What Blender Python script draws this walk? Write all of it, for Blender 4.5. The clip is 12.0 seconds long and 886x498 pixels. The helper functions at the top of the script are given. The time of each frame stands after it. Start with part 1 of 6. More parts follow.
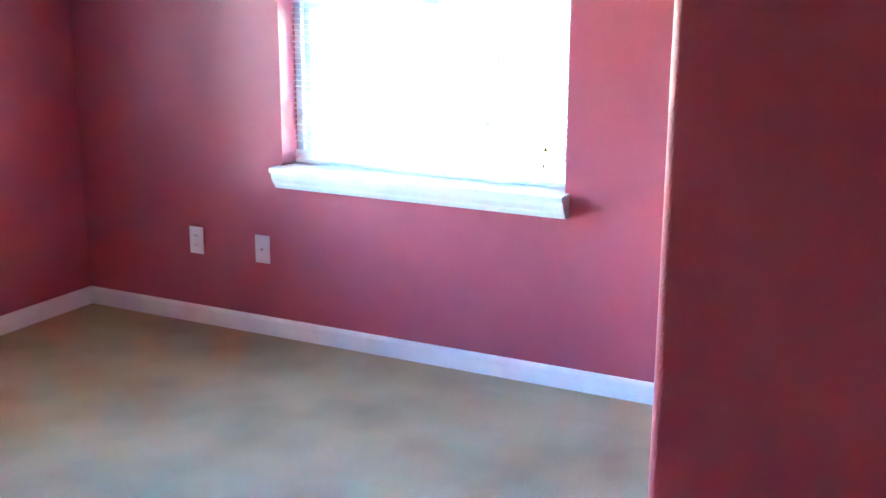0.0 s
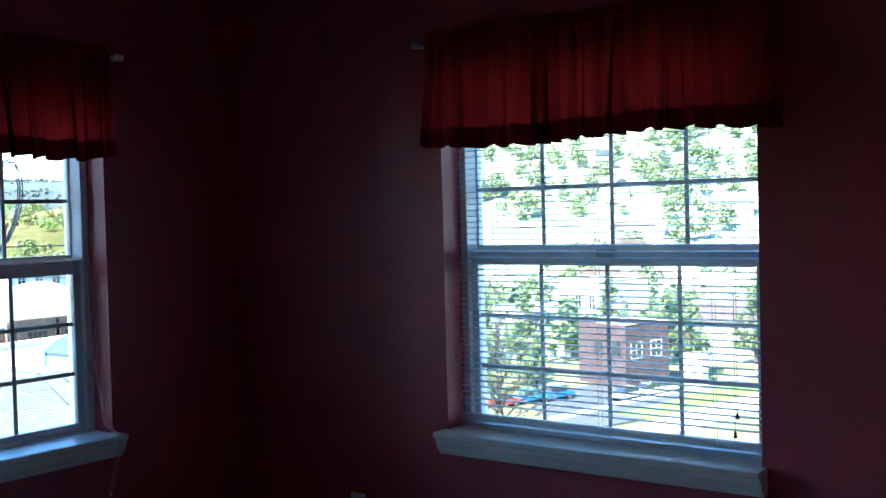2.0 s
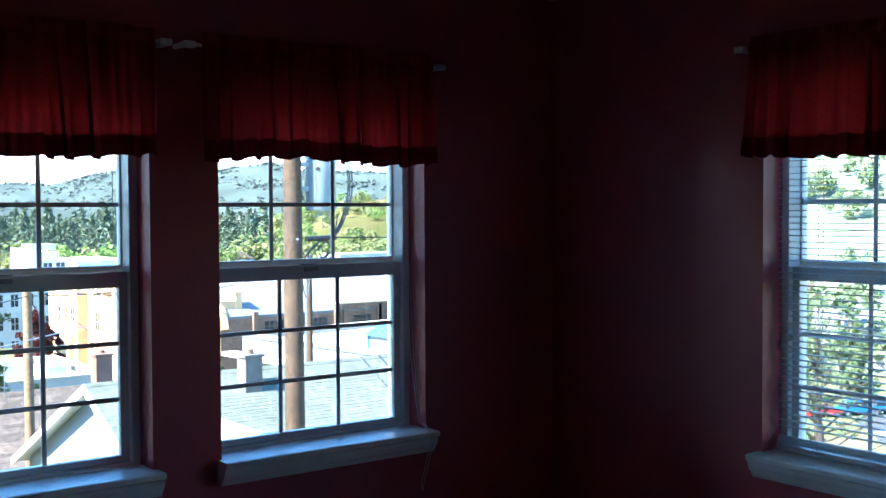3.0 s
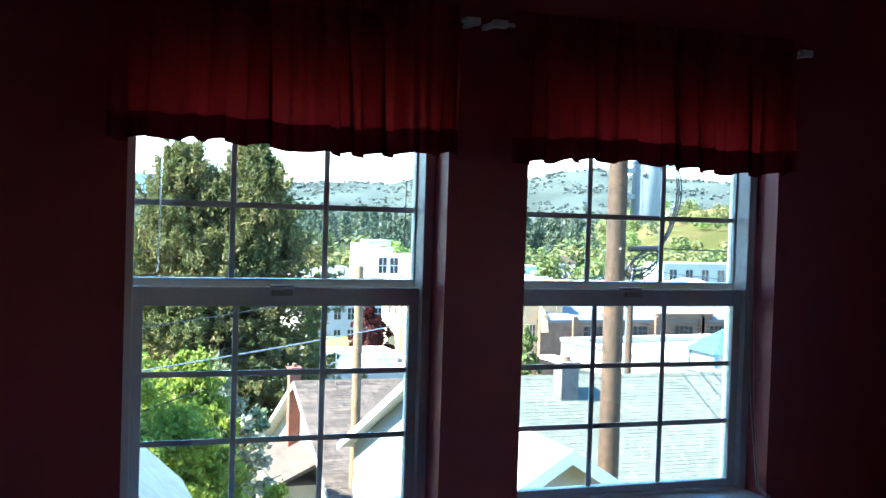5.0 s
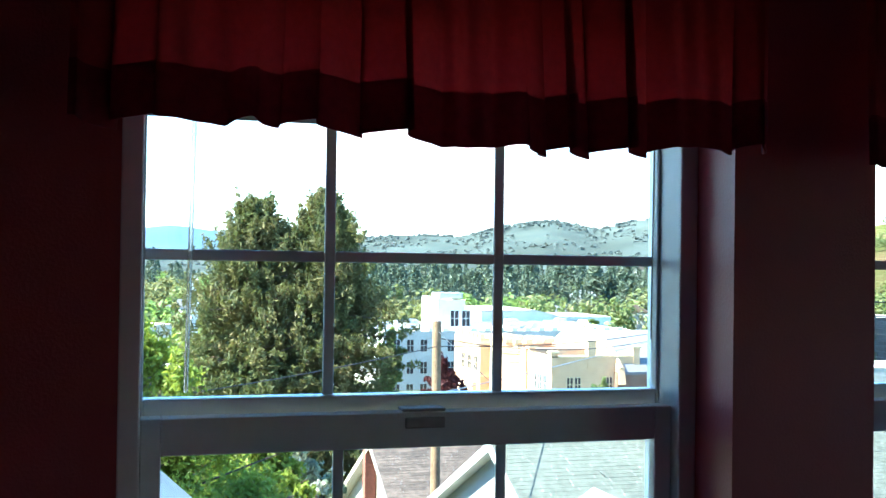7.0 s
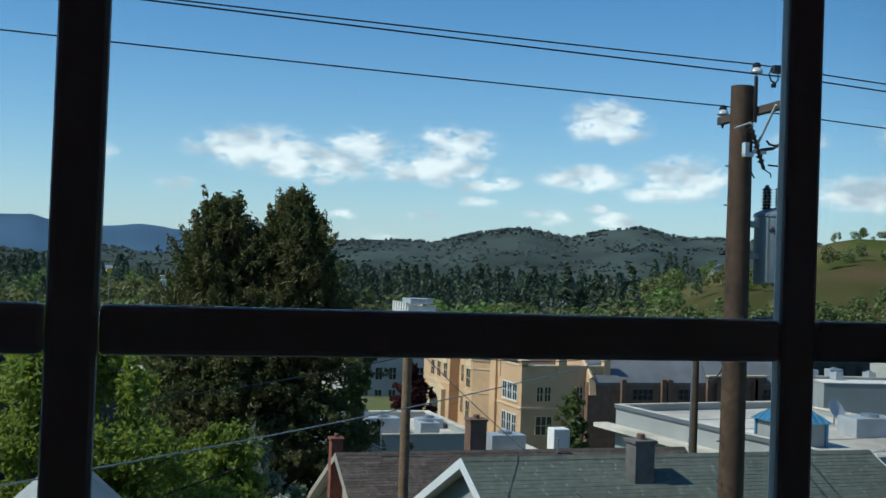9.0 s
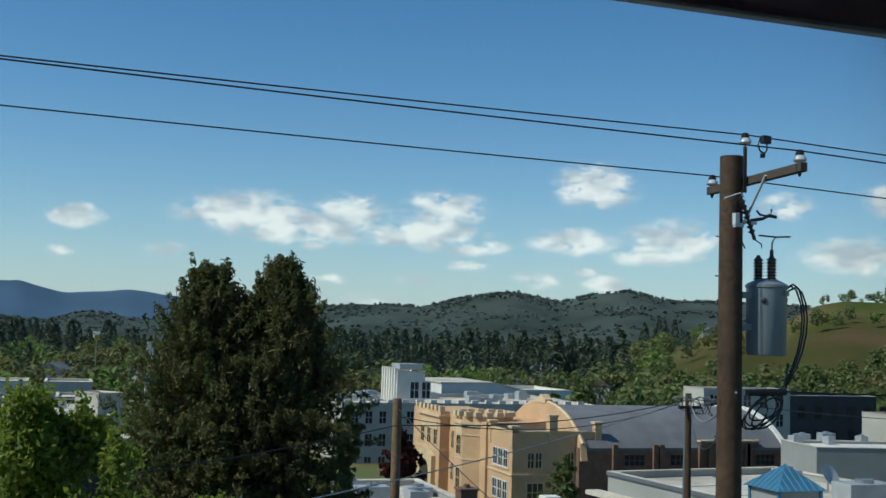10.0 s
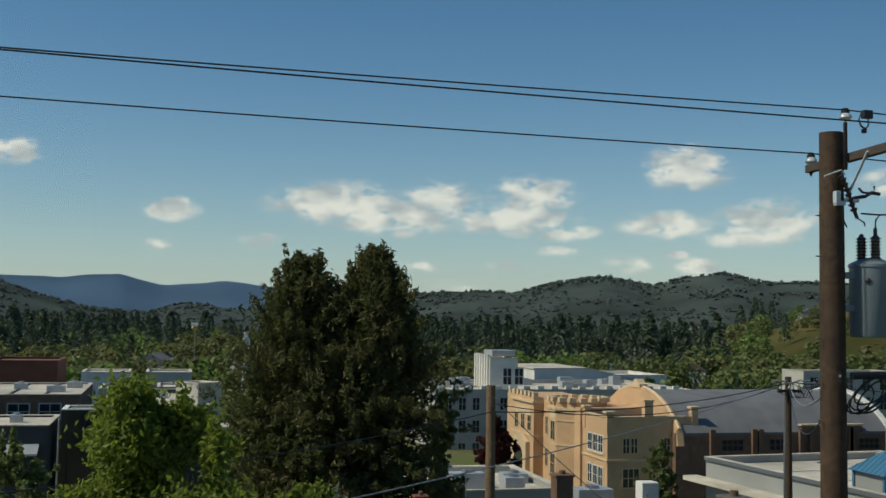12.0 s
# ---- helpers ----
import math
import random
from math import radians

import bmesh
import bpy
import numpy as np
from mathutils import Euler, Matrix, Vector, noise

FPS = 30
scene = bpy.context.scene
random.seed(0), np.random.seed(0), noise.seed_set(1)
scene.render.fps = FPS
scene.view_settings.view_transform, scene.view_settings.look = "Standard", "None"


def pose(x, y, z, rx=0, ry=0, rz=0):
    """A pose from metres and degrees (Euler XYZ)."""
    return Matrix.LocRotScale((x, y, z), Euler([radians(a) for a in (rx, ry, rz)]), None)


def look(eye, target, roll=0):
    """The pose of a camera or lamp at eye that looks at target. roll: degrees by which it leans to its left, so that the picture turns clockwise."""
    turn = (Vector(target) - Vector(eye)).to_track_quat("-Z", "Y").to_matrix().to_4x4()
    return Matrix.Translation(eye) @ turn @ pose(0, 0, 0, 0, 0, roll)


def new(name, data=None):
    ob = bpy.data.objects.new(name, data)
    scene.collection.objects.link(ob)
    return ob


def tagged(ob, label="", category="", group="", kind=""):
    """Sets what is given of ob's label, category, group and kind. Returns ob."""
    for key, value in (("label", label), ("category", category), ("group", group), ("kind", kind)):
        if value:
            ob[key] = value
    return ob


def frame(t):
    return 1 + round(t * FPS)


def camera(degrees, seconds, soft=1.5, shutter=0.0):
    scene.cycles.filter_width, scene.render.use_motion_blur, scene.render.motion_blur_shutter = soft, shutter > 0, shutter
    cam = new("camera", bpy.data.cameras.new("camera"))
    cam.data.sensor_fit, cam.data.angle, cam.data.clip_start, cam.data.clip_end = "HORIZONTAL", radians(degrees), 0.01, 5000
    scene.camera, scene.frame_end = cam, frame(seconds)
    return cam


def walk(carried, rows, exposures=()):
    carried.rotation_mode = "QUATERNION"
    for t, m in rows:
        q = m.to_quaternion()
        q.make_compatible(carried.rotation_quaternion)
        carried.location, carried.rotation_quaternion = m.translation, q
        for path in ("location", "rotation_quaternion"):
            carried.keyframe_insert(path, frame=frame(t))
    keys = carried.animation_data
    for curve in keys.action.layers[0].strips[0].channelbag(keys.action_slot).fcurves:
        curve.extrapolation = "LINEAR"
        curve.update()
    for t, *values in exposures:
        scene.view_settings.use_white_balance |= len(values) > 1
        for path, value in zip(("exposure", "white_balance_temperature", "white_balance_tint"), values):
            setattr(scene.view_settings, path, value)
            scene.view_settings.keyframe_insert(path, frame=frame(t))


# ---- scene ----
cam = camera(43.7, 12.0)
PATH = [
    (0, (-3.529, -3.584, 1.459), (-1.803, -2.700, 0.969), 0.2),
    (0.5, (-3.435, -3.555, 1.450), (-1.769, -2.520, 1.055), -0.3),
    (1, (-3.323, -3.464, 1.474), (-1.626, -2.435, 1.228), -0.6),
    (1.5, (-3.247, -3.430, 1.504), (-1.565, -2.355, 1.383), -1.2),
    (2, (-3.219, -3.482, 1.508), (-1.621, -2.282, 1.441), -1.5),
    (2.5, (-3.170, -3.513, 1.560), (-1.755, -2.101, 1.486), -1.1),
    (3, (-3.196, -3.462, 1.558), (-1.993, -1.866, 1.490), -0.3),
    (3.5, (-3.144, -3.484, 1.562), (-2.161, -1.745, 1.498), 0.7),
    (3.7, (-3.125, -3.440, 1.575), (-2.208, -1.689, 1.492), 0.9),
    (5.3, (-2.757, -2.715, 1.582), (-2.21, -0.793, 1.544), 2.2),
    (5.5, (-2.684, -2.575, 1.581), (-2.228, -0.628, 1.562), 2.4),
    (6, (-2.648, -2.214, 1.579), (-2.192, -0.267, 1.528), 2.6),
    (6.5, (-2.703, -1.832, 1.589), (-2.146, 0.088, 1.557), 1.0),
    (7, (-2.662, -1.432, 1.579), (-2.088, 0.483, 1.605), 0.8),
    (7.2, (-2.66, -1.272, 1.575), (-2.066, 0.637, 1.618), 1.3),
    (8.8, (-2.373, -0.256, 1.600), (-1.750, 1.629, 1.645), 1.9),
    (9, (-2.350, -0.176, 1.609), (-1.733, 1.706, 1.646), 2.1),
    (9.2, (-2.332, -0.137, 1.623), (-1.668, 1.749, 1.687), 1.6),
    (9.3, (-2.334, -0.103, 1.630), (-1.650, 1.776, 1.696), 1.6),
    (9.4, (-2.324, -0.083, 1.636), (-1.628, 1.790, 1.712), 1.3),
    (9.5, (-2.327, -0.062, 1.640), (-1.629, 1.810, 1.723), 1.4),
    (10, (-2.297, -0.028, 1.707), (-1.661, 1.862, 1.861), 1.8),
    (10.5, (-2.314, -0.021, 1.712), (-1.668, 1.865, 1.874), 1.4),
    (11, (-2.311, 0.004, 1.719), (-1.633, 1.882, 1.845), 1.0),
    (11.5, (-2.300, 0.011, 1.722), (-1.623, 1.889, 1.855), 1.1),
    (12, (-2.290, 0.041, 1.714), (-1.809, 1.978, 1.840), 0.9),
]
EXPOSURES = [(0.0, 7.9, 6300, 13), (0.5, 6.8, 6200, 12), (1.0, 5.6, 5900, 10), (1.5, 4.2, 5700, 8), (2.0, 3.6, 5600, 6), (3.0, 3.4, 5600, 6), (3.7, 3.5, 5800, 5), (5.5, 3.35, 5850, 2), (7.2, 3.15, 5850, 0), (8.2, 0.6, 5800, 2), (8.8, 0.1, 5750, 2), (9.5, 0.0, 5800, 2), (10.5, -0.15, 6450, 4), (12.0, -0.3, 6900, 5)]
walk(cam, [(t, look(eye, target, roll)) for t, eye, target, roll in PATH], EXPOSURES)

# ---- world, sun ----
SUN_AZ, SUN_EL = radians(-89.0), radians(46.0)      # azimuth measured from +Y towards +X
world = bpy.data.worlds.new("sky")
scene.world = world
world.use_nodes = True
wn, wl = world.node_tree.nodes, world.node_tree.links
wn.clear()
w_out = wn.new("ShaderNodeOutputWorld")
w_bg = wn.new("ShaderNodeBackground")
w_sky = wn.new("ShaderNodeTexSky")
w_sky.sky_type, w_sky.sun_disc = "NISHITA", False
w_sky.sun_elevation, w_sky.sun_rotation = SUN_EL, SUN_AZ
w_sky.air_density, w_sky.dust_density, w_sky.ozone_density = 1.0, 0.15, 3.0
w_bg.inputs[1].default_value = 0.116
wl.new(w_bg.outputs[0], w_out.inputs[0])


def wmath(op, a, b=None, c=None):
    n = wn.new("ShaderNodeMath")
    n.operation = op
    for i, v in enumerate((a, b, c)):
        if v is None:
            continue
        if isinstance(v, (int, float)):
            n.inputs[i].default_value = v
        else:
            wl.new(v, n.inputs[i])
    return n.outputs[0]


# fair-weather cumulus: azimuth, elevation, half width, half height in degrees, density
CLOUDS = [(0.1, 5.3, 1.2, 0.5, .8), (8.4, 5.9, 2.6, 0.75, 1.0), (11.2, 5.3, 3.2, 0.75, .9), (13.8, 6.0, 1.8, 0.9, .7), (4.4, 3.9, 0.8, 0.3, .7), (-0.6, 3.5, 0.6, 0.3, .6), (18.6, 6.4, 1.8, 0.75, .85),
          (17.7, 5.1, 2.4, 0.55, 1.0), (20.3, 4.5, 1.4, 0.4, .75), (26.4, 7.8, 1.6, 0.85, 1.0), (25.4, 4.9, 1.9, 0.55, .85), (30.4, 5.0, 2.0, 0.85, .85), (29.4, 4.2, 2.2, 0.4, .6),
          (35.9, 6.8, 1.1, 0.6, .75), (39.5, 4.4, 2.3, 0.65, 1.0), (41.1, 7.1, 1.4, .6, .9), (17.1, 2.8, 0.9, 0.25, .6), (23.5, 2.9, 1.0, 0.35, .7), (27.0, 2.8, 0.9, 0.35, .8), (26.0, 3.4, 0.5, 0.2, .7),
          (13.0, 2.7, 1.1, 0.25, .45), (11.8, 4.4, 0.7, 0.25, .55), (14.4, 1.7, 1.6, 0.25, .55), (19.9, 3.6, 0.9, 0.25, .55), (-7.4, 7.8, 1.2, .5, .75), (-14.0, 6.0, 4.0, 1.2, .8), (50.0, 7.0, 5.0, 1.3, .8), (64.0, 11.0, 5.0, 1.6, .8), (-34.0, 9.0, 6.0, 2.0, .8)]
w_tc = wn.new("ShaderNodeTexCoord")
w_sep = wn.new("ShaderNodeSeparateXYZ")
wl.new(w_tc.outputs["Generated"], w_sep.inputs[0])
w_az = wmath("MULTIPLY", wmath("ARCTAN2", w_sep.outputs[0], w_sep.outputs[1]), 180 / math.pi)
w_el = wmath("MULTIPLY", wmath("ARCSINE", w_sep.outputs[2]), 180 / math.pi)
w_cmb = wn.new("ShaderNodeCombineXYZ")
wl.new(w_az, w_cmb.inputs[0])
wl.new(wmath("MULTIPLY", w_el, 1.8), w_cmb.inputs[1])
w_noise = wn.new("ShaderNodeTexNoise")
wl.new(w_cmb.outputs[0], w_noise.inputs["Vector"])
w_noise.inputs["Scale"].default_value, w_noise.inputs["Detail"].default_value, w_noise.inputs["Roughness"].default_value = 0.75, 7.0, 0.62
w_sum = None
for c_az, c_el, c_w, c_h, c_d in CLOUDS:
    c_w, c_h = c_w * 1.15, c_h * 1.2
    dx = wmath("DIVIDE", wmath("SUBTRACT", w_az, c_az), c_w)
    dy = wmath("DIVIDE", wmath("SUBTRACT", w_el, c_el), c_h)
    r2 = wmath("ADD", wmath("MULTIPLY", dx, dx), wmath("MULTIPLY", dy, dy))
    g = wmath("MULTIPLY", wmath("EXPONENT", wmath("MULTIPLY", r2, -0.9)), c_d)
    w_sum = g if w_sum is None else wmath("MAXIMUM", w_sum, g)
w_mask = wmath("MULTIPLY", w_sum, wmath("ADD", wmath("MULTIPLY", w_noise.outputs[0], 3.4), -0.85))
w_ramp = wn.new("ShaderNodeMapRange")
w_ramp.interpolation_type = "SMOOTHSTEP"
w_ramp.inputs[1].default_value, w_ramp.inputs[2].default_value, w_ramp.inputs[4].default_value = 0.12, 0.60, 0.86
wl.new(w_mask, w_ramp.inputs[0])
w_mix = wn.new("ShaderNodeMix")
w_mix.data_type = "RGBA"
wl.new(w_ramp.outputs[0], w_mix.inputs[0])
w_hsv = wn.new("ShaderNodeHueSaturation")
w_hsv.inputs["Saturation"].default_value = 1.24
wl.new(w_sky.outputs[0], w_hsv.inputs["Color"])
w_haze = wn.new("ShaderNodeMix")
w_haze.data_type = "RGBA"
wl.new(wmath("MULTIPLY", wmath("EXPONENT", wmath("MULTIPLY", wmath("ABSOLUTE", w_el), -0.24)), 0.62), w_haze.inputs[0])
wl.new(w_hsv.outputs[0], w_haze.inputs[6])
w_haze.inputs[7].default_value = (3.9, 5.1, 6.7, 1)
wl.new(w_haze.outputs[2], w_mix.inputs[6])
w_noise2 = wn.new("ShaderNodeTexNoise")
wl.new(w_cmb.outputs[0], w_noise2.inputs["Vector"])
w_noise2.inputs["Scale"].default_value, w_noise2.inputs["Detail"].default_value = 0.55, 4.0
w_shade = wn.new("ShaderNodeMix")
w_shade.data_type = "RGBA"
w_sr = wn.new("ShaderNodeMapRange")
w_sr.inputs[1].default_value, w_sr.inputs[2].default_value = 0.36, 0.60
wl.new(w_noise2.outputs[0], w_sr.inputs[0])
wl.new(w_sr.outputs[0], w_shade.inputs[0])
w_shade.inputs[6].default_value, w_shade.inputs[7].default_value = (5.0, 5.4, 5.8, 1), (9.4, 9.1, 8.7, 1)
wl.new(w_shade.outputs[2], w_mix.inputs[7])
wl.new(w_mix.outputs[2], w_bg.inputs[0])

sun_data = bpy.data.lights.new("sun", "SUN")
sun_data.energy, sun_data.angle, sun_data.color = 4.2, radians(0.53), (1.0, 0.93, 0.82)
sun = new("sun", sun_data)
sun.matrix_world = look((0, 0, 60), (-60 * math.sin(SUN_AZ) * math.cos(SUN_EL), -60 * math.cos(SUN_AZ) * math.cos(SUN_EL), 60 - 60 * math.sin(SUN_EL)))


# ---- materials ----
def mat(name, base, rough=0.6, vary=0.12, scale=8.0, bump=0.0, bump_scale=60.0, metal=0.0, second=None, stain=0.0, stain_scale=0.8, island=0.0, piece=0.0, coat=0.0, spec=0.5):
    """Principled paint with grain, wider stains, relief, and colour that changes from piece to piece."""
    m = bpy.data.materials.new(name)
    m.use_nodes = True
    n, l = m.node_tree.nodes, m.node_tree.links
    p = n["Principled BSDF"]
    p.inputs["Roughness"].default_value, p.inputs["Metallic"].default_value = rough, metal
    p.inputs["Specular IOR Level"].default_value, p.inputs["Coat Weight"].default_value = spec, coat
    tc = n.new("ShaderNodeTexCoord")
    tex = n.new("ShaderNodeTexNoise")
    tex.inputs["Scale"].default_value, tex.inputs["Detail"].default_value = scale, 6
    l.new(tc.outputs["Object"], tex.inputs["Vector"])
    mix = n.new("ShaderNodeMix")
    mix.data_type = "RGBA"
    other = second or tuple(max(0.0, c * (1 - 2.2 * vary)) for c in base)
    mix.inputs[6].default_value, mix.inputs[7].default_value = (*base, 1), (*other, 1)
    mr = n.new("ShaderNodeMapRange")
    mr.inputs[1].default_value, mr.inputs[2].default_value = 0.38, 0.66
    l.new(tex.outputs[0], mr.inputs[0])
    l.new(mr.outputs[0], mix.inputs[0])
    col = mix.outputs[2]
    if stain:
        big = n.new("ShaderNodeTexNoise")
        big.inputs["Scale"].default_value, big.inputs["Detail"].default_value = stain_scale, 4
        l.new(tc.outputs["Object"], big.inputs["Vector"])
        hs = n.new("ShaderNodeHueSaturation")
        sm = n.new("ShaderNodeMapRange")
        sm.inputs[1].default_value, sm.inputs[2].default_value, sm.inputs[3].default_value, sm.inputs[4].default_value = 0.3, 0.7, 1 - stain, 1 + stain
        l.new(big.outputs[0], sm.inputs[0])
        l.new(sm.outputs[0], hs.inputs["Value"])
        l.new(col, hs.inputs["Color"])
        col = hs.outputs[0]
    if island or piece:
        src = n.new("ShaderNodeNewGeometry").outputs["Random Per Island"] if island else n.new("ShaderNodeObjectInfo").outputs["Random"]
        k = island or piece
        im = n.new("ShaderNodeMapRange")
        im.inputs[3].default_value, im.inputs[4].default_value = 1 - k, 1 + k
        l.new(src, im.inputs[0])
        hs2 = n.new("ShaderNodeHueSaturation")
        l.new(im.outputs[0], hs2.inputs["Value"])
        l.new(col, hs2.inputs["Color"])
        col = hs2.outputs[0]
    l.new(col, p.inputs["Base Color"])
    if bump:
        bt = n.new("ShaderNodeTexNoise")
        bt.inputs["Scale"].default_value, bt.inputs["Detail"].default_value = bump_scale, 3
        l.new(tc.outputs["Object"], bt.inputs["Vector"])
        b = n.new("ShaderNodeBump")
        b.inputs["Strength"].default_value, b.inputs["Distance"].default_value = bump, 0.01
        l.new(bt.outputs[0], b.inputs["Height"])
        l.new(b.outputs[0], p.inputs["Normal"])
    return m


def leaf_mat(name, base, trans, second=None, island=0.45):
    """Leaves: diffuse with light coming through, tint differing from clump to clump."""
    m = mat(name, base, 0.6, 0.2, 0.6, second=second, island=island, spec=0.2)
    n, l = m.node_tree.nodes, m.node_tree.links
    p = n["Principled BSDF"]
    t = n.new("ShaderNodeBsdfTranslucent")
    t.inputs[0].default_value = (*trans, 1)
    mx = n.new("ShaderNodeMixShader")
    mx.inputs[0].default_value = 0.3
    l.new(p.outputs[0], mx.inputs[1])
    l.new(t.outputs[0], mx.inputs[2])
    l.new(mx.outputs[0], n["Material Output"].inputs[0])
    return m


M_WALL = mat("red_wall_paint", (0.45, 0.082, 0.105), 0.42, 0.03, 3.0, bump=0.12, bump_scale=220, stain=0.05, stain_scale=1.2)
M_CEIL = mat("ceiling_paint", (0.72, 0.70, 0.66), 0.85, 0.03, 10, bump=0.3, bump_scale=120)
M_CARPET = mat("beige_carpet", (0.62, 0.455, 0.275), 0.95, 0.16, 260, bump=0.9, bump_scale=420, stain=0.20, stain_scale=2.4, spec=0.1)
M_TRIM = mat("white_trim_paint", (0.78, 0.77, 0.74), 0.35, 0.03, 12, bump=0.03, stain=0.04)
M_VINYL = mat("white_vinyl", (0.74, 0.75, 0.76), 0.38, 0.03, 20, stain=0.03)
M_PLATE = mat("white_plastic", (0.76, 0.76, 0.73), 0.3, 0.02, 30)
M_SLOT = mat("dark_slots", (0.03, 0.03, 0.03), 0.5, 0.05, 30)
M_ROD = mat("white_rod_metal", (0.75, 0.74, 0.72), 0.3, 0.03, 40)
M_LATCH = mat("grey_latch", (0.46, 0.46, 0.45), 0.35, 0.05, 60, metal=0.2)
M_SLAT = mat("blind_slat", (0.70, 0.72, 0.74), 0.35, 0.03, 10)
M_CORD = mat("white_cord", (0.7, 0.69, 0.66), 0.8, 0.1, 300)
M_WAND = mat("clear_wand_plastic", (0.66, 0.69, 0.69), 0.15, 0.03, 30)
M_WAND.node_tree.nodes["Principled BSDF"].inputs["Transmission Weight"].default_value = 0.9
M_TASSEL = mat("brown_tassel", (0.10, 0.06, 0.04), 0.5, 0.1, 80)
M_SIDING = mat("painted_siding", (0.55, 0.52, 0.46), 0.7, 0.06, 5, stain=0.08)


def fabric(name, base, trans, share):
    m = mat(name, base, 0.9, 0.15, 90, bump=0.25, bump_scale=500, spec=0.1)
    n, l = m.node_tree.nodes, m.node_tree.links
    t = n.new("ShaderNodeBsdfTranslucent")
    t.inputs[0].default_value = (*trans, 1)
    mx = n.new("ShaderNodeMixShader")
    mx.inputs[0].default_value = share
    l.new(n["Principled BSDF"].outputs[0], mx.inputs[1])
    l.new(t.outputs[0], mx.inputs[2])
    l.new(mx.outputs[0], n["Material Output"].inputs[0])
    return m


M_VALANCE = fabric("dark_red_fabric", (0.36, 0.045, 0.055), (0.66, 0.13, 0.14), 0.46)
M_HEM = fabric("dark_red_hem", (0.26, 0.030, 0.045), (0.30, 0.035, 0.06), 0.38)

M_GLASS = bpy.data.materials.new("window_glass")
M_GLASS.use_nodes = True
_n, _l = M_GLASS.node_tree.nodes, M_GLASS.node_tree.links
_gl, _tr, _mx, _fr = _n.new("ShaderNodeBsdfGlossy"), _n.new("ShaderNodeBsdfTransparent"), _n.new("ShaderNodeMixShader"), _n.new("ShaderNodeFresnel")
_gl.inputs["Roughness"].default_value = 0.0
_tr.inputs[0].default_value = (0.95, 0.97, 0.965, 1)
_fr.inputs[0].default_value = 1.45
_l.new(_fr.outputs[0], _mx.inputs[0])
_l.new(_tr.outputs[0], _mx.inputs[1])
_l.new(_gl.outputs[0], _mx.inputs[2])
_l.new(_mx.outputs[0], _n["Material Output"].inputs[0])

M_GROUND = mat("grass_and_earth", (0.10, 0.12, 0.04), 0.9, 0.3, 0.25, second=(0.16, 0.13, 0.07), stain=0.35, stain_scale=0.02, bump=0.3, bump_scale=2, spec=0.1)
# Far mountains: the air's blue haze is put into the base colour.
M_FARHILL = mat("haze_tinted_mountain", (0.075, 0.125, 0.19), 1.0, 0.2, 0.004, second=(0.065, 0.11, 0.165), stain=0.2, stain_scale=0.002, spec=0.0)
# Wooded hills: distance haze is mixed into the ground colour, bluer and lighter.
M_FOREST = mat("haze_tinted_wooded_hill", (0.054, 0.070, 0.066), 1.0, 0.3, 0.05, second=(0.066, 0.080, 0.068), stain=0.35, stain_scale=0.010, bump=1.0, bump_scale=0.05, spec=0.0)
M_GREENHILL = mat("grassy_hill", (0.074, 0.088, 0.026), 1.0, 0.3, 0.02, second=(0.112, 0.082, 0.042), stain=0.3, stain_scale=0.01, spec=0.0)
M_PALEHILL = mat("pale_dry_hillside", (0.28, 0.29, 0.20), 1.0, 0.3, 0.03, second=(0.19, 0.22, 0.13), stain=0.35, stain_scale=0.02, spec=0.0)
M_LAWN = mat("mown_grass", (0.10, 0.17, 0.035), 0.95, 0.3, 1.5, second=(0.15, 0.19, 0.05), bump=0.3, bump_scale=20, spec=0.1)
M_ASPHALT = mat("asphalt", (0.06, 0.06, 0.062), 0.85, 0.2, 20, bump=0.4, bump_scale=90, stain=0.2)
M_CONCRETE = mat("concrete", (0.42, 0.40, 0.37), 0.85, 0.1, 6, stain=0.15)
M_POLE = mat("creosote_pole", (0.085, 0.046, 0.022), 0.8, 0.25, 14, bump=0.6, bump_scale=40, stain=0.25, stain_scale=1.0)
M_POLE2 = mat("weathered_pole", (0.22, 0.135, 0.070), 0.85, 0.2, 10, bump=0.5, bump_scale=40, stain=0.2)
M_ARM = mat("weathered_crossarm", (0.085, 0.062, 0.048), 0.85, 0.2, 14, bump=0.4, stain=0.2)
M_PORC = mat("grey_porcelain", (0.55, 0.57, 0.58), 0.15, 0.05, 20)
M_BROWNPORC = mat("brown_porcelain", (0.07, 0.05, 0.045), 0.15, 0.1, 20)
M_TANK = mat("transformer_paint", (0.20, 0.235, 0.255), 0.28, 0.06, 3, stain=0.08, coat=0.3)
M_GALV = mat("galvanised_steel", (0.42, 0.43, 0.44), 0.4, 0.1, 20, metal=0.8)
M_WIRE = mat("black_cable", (0.02, 0.02, 0.022), 0.5, 0.1, 20)
M_ALU = mat("bare_aluminium_cable", (0.30, 0.30, 0.30), 0.5, 0.1, 20, metal=0.3)
M_SHBROWN = mat("brown_shingles", (0.100, 0.074, 0.057), 0.95, 0.2, 6, bump=0.5, bump_scale=120, island=0.30, stain=0.15)
M_SHGREEN = mat("greygreen_shingles", (0.105, 0.115, 0.090), 0.95, 0.15, 6, bump=0.5, bump_scale=120, island=0.05, stain=0.12)
M_LIGHTROOF = mat("pale_grey_roof", (0.36, 0.36, 0.335), 0.9, 0.08, 3, bump=0.3, stain=0.10, island=0.08)
M_WHITEROOF = mat("white_roof_membrane", (0.62, 0.545, 0.435), 0.8, 0.12, 0.8, stain=0.26, stain_scale=0.15)
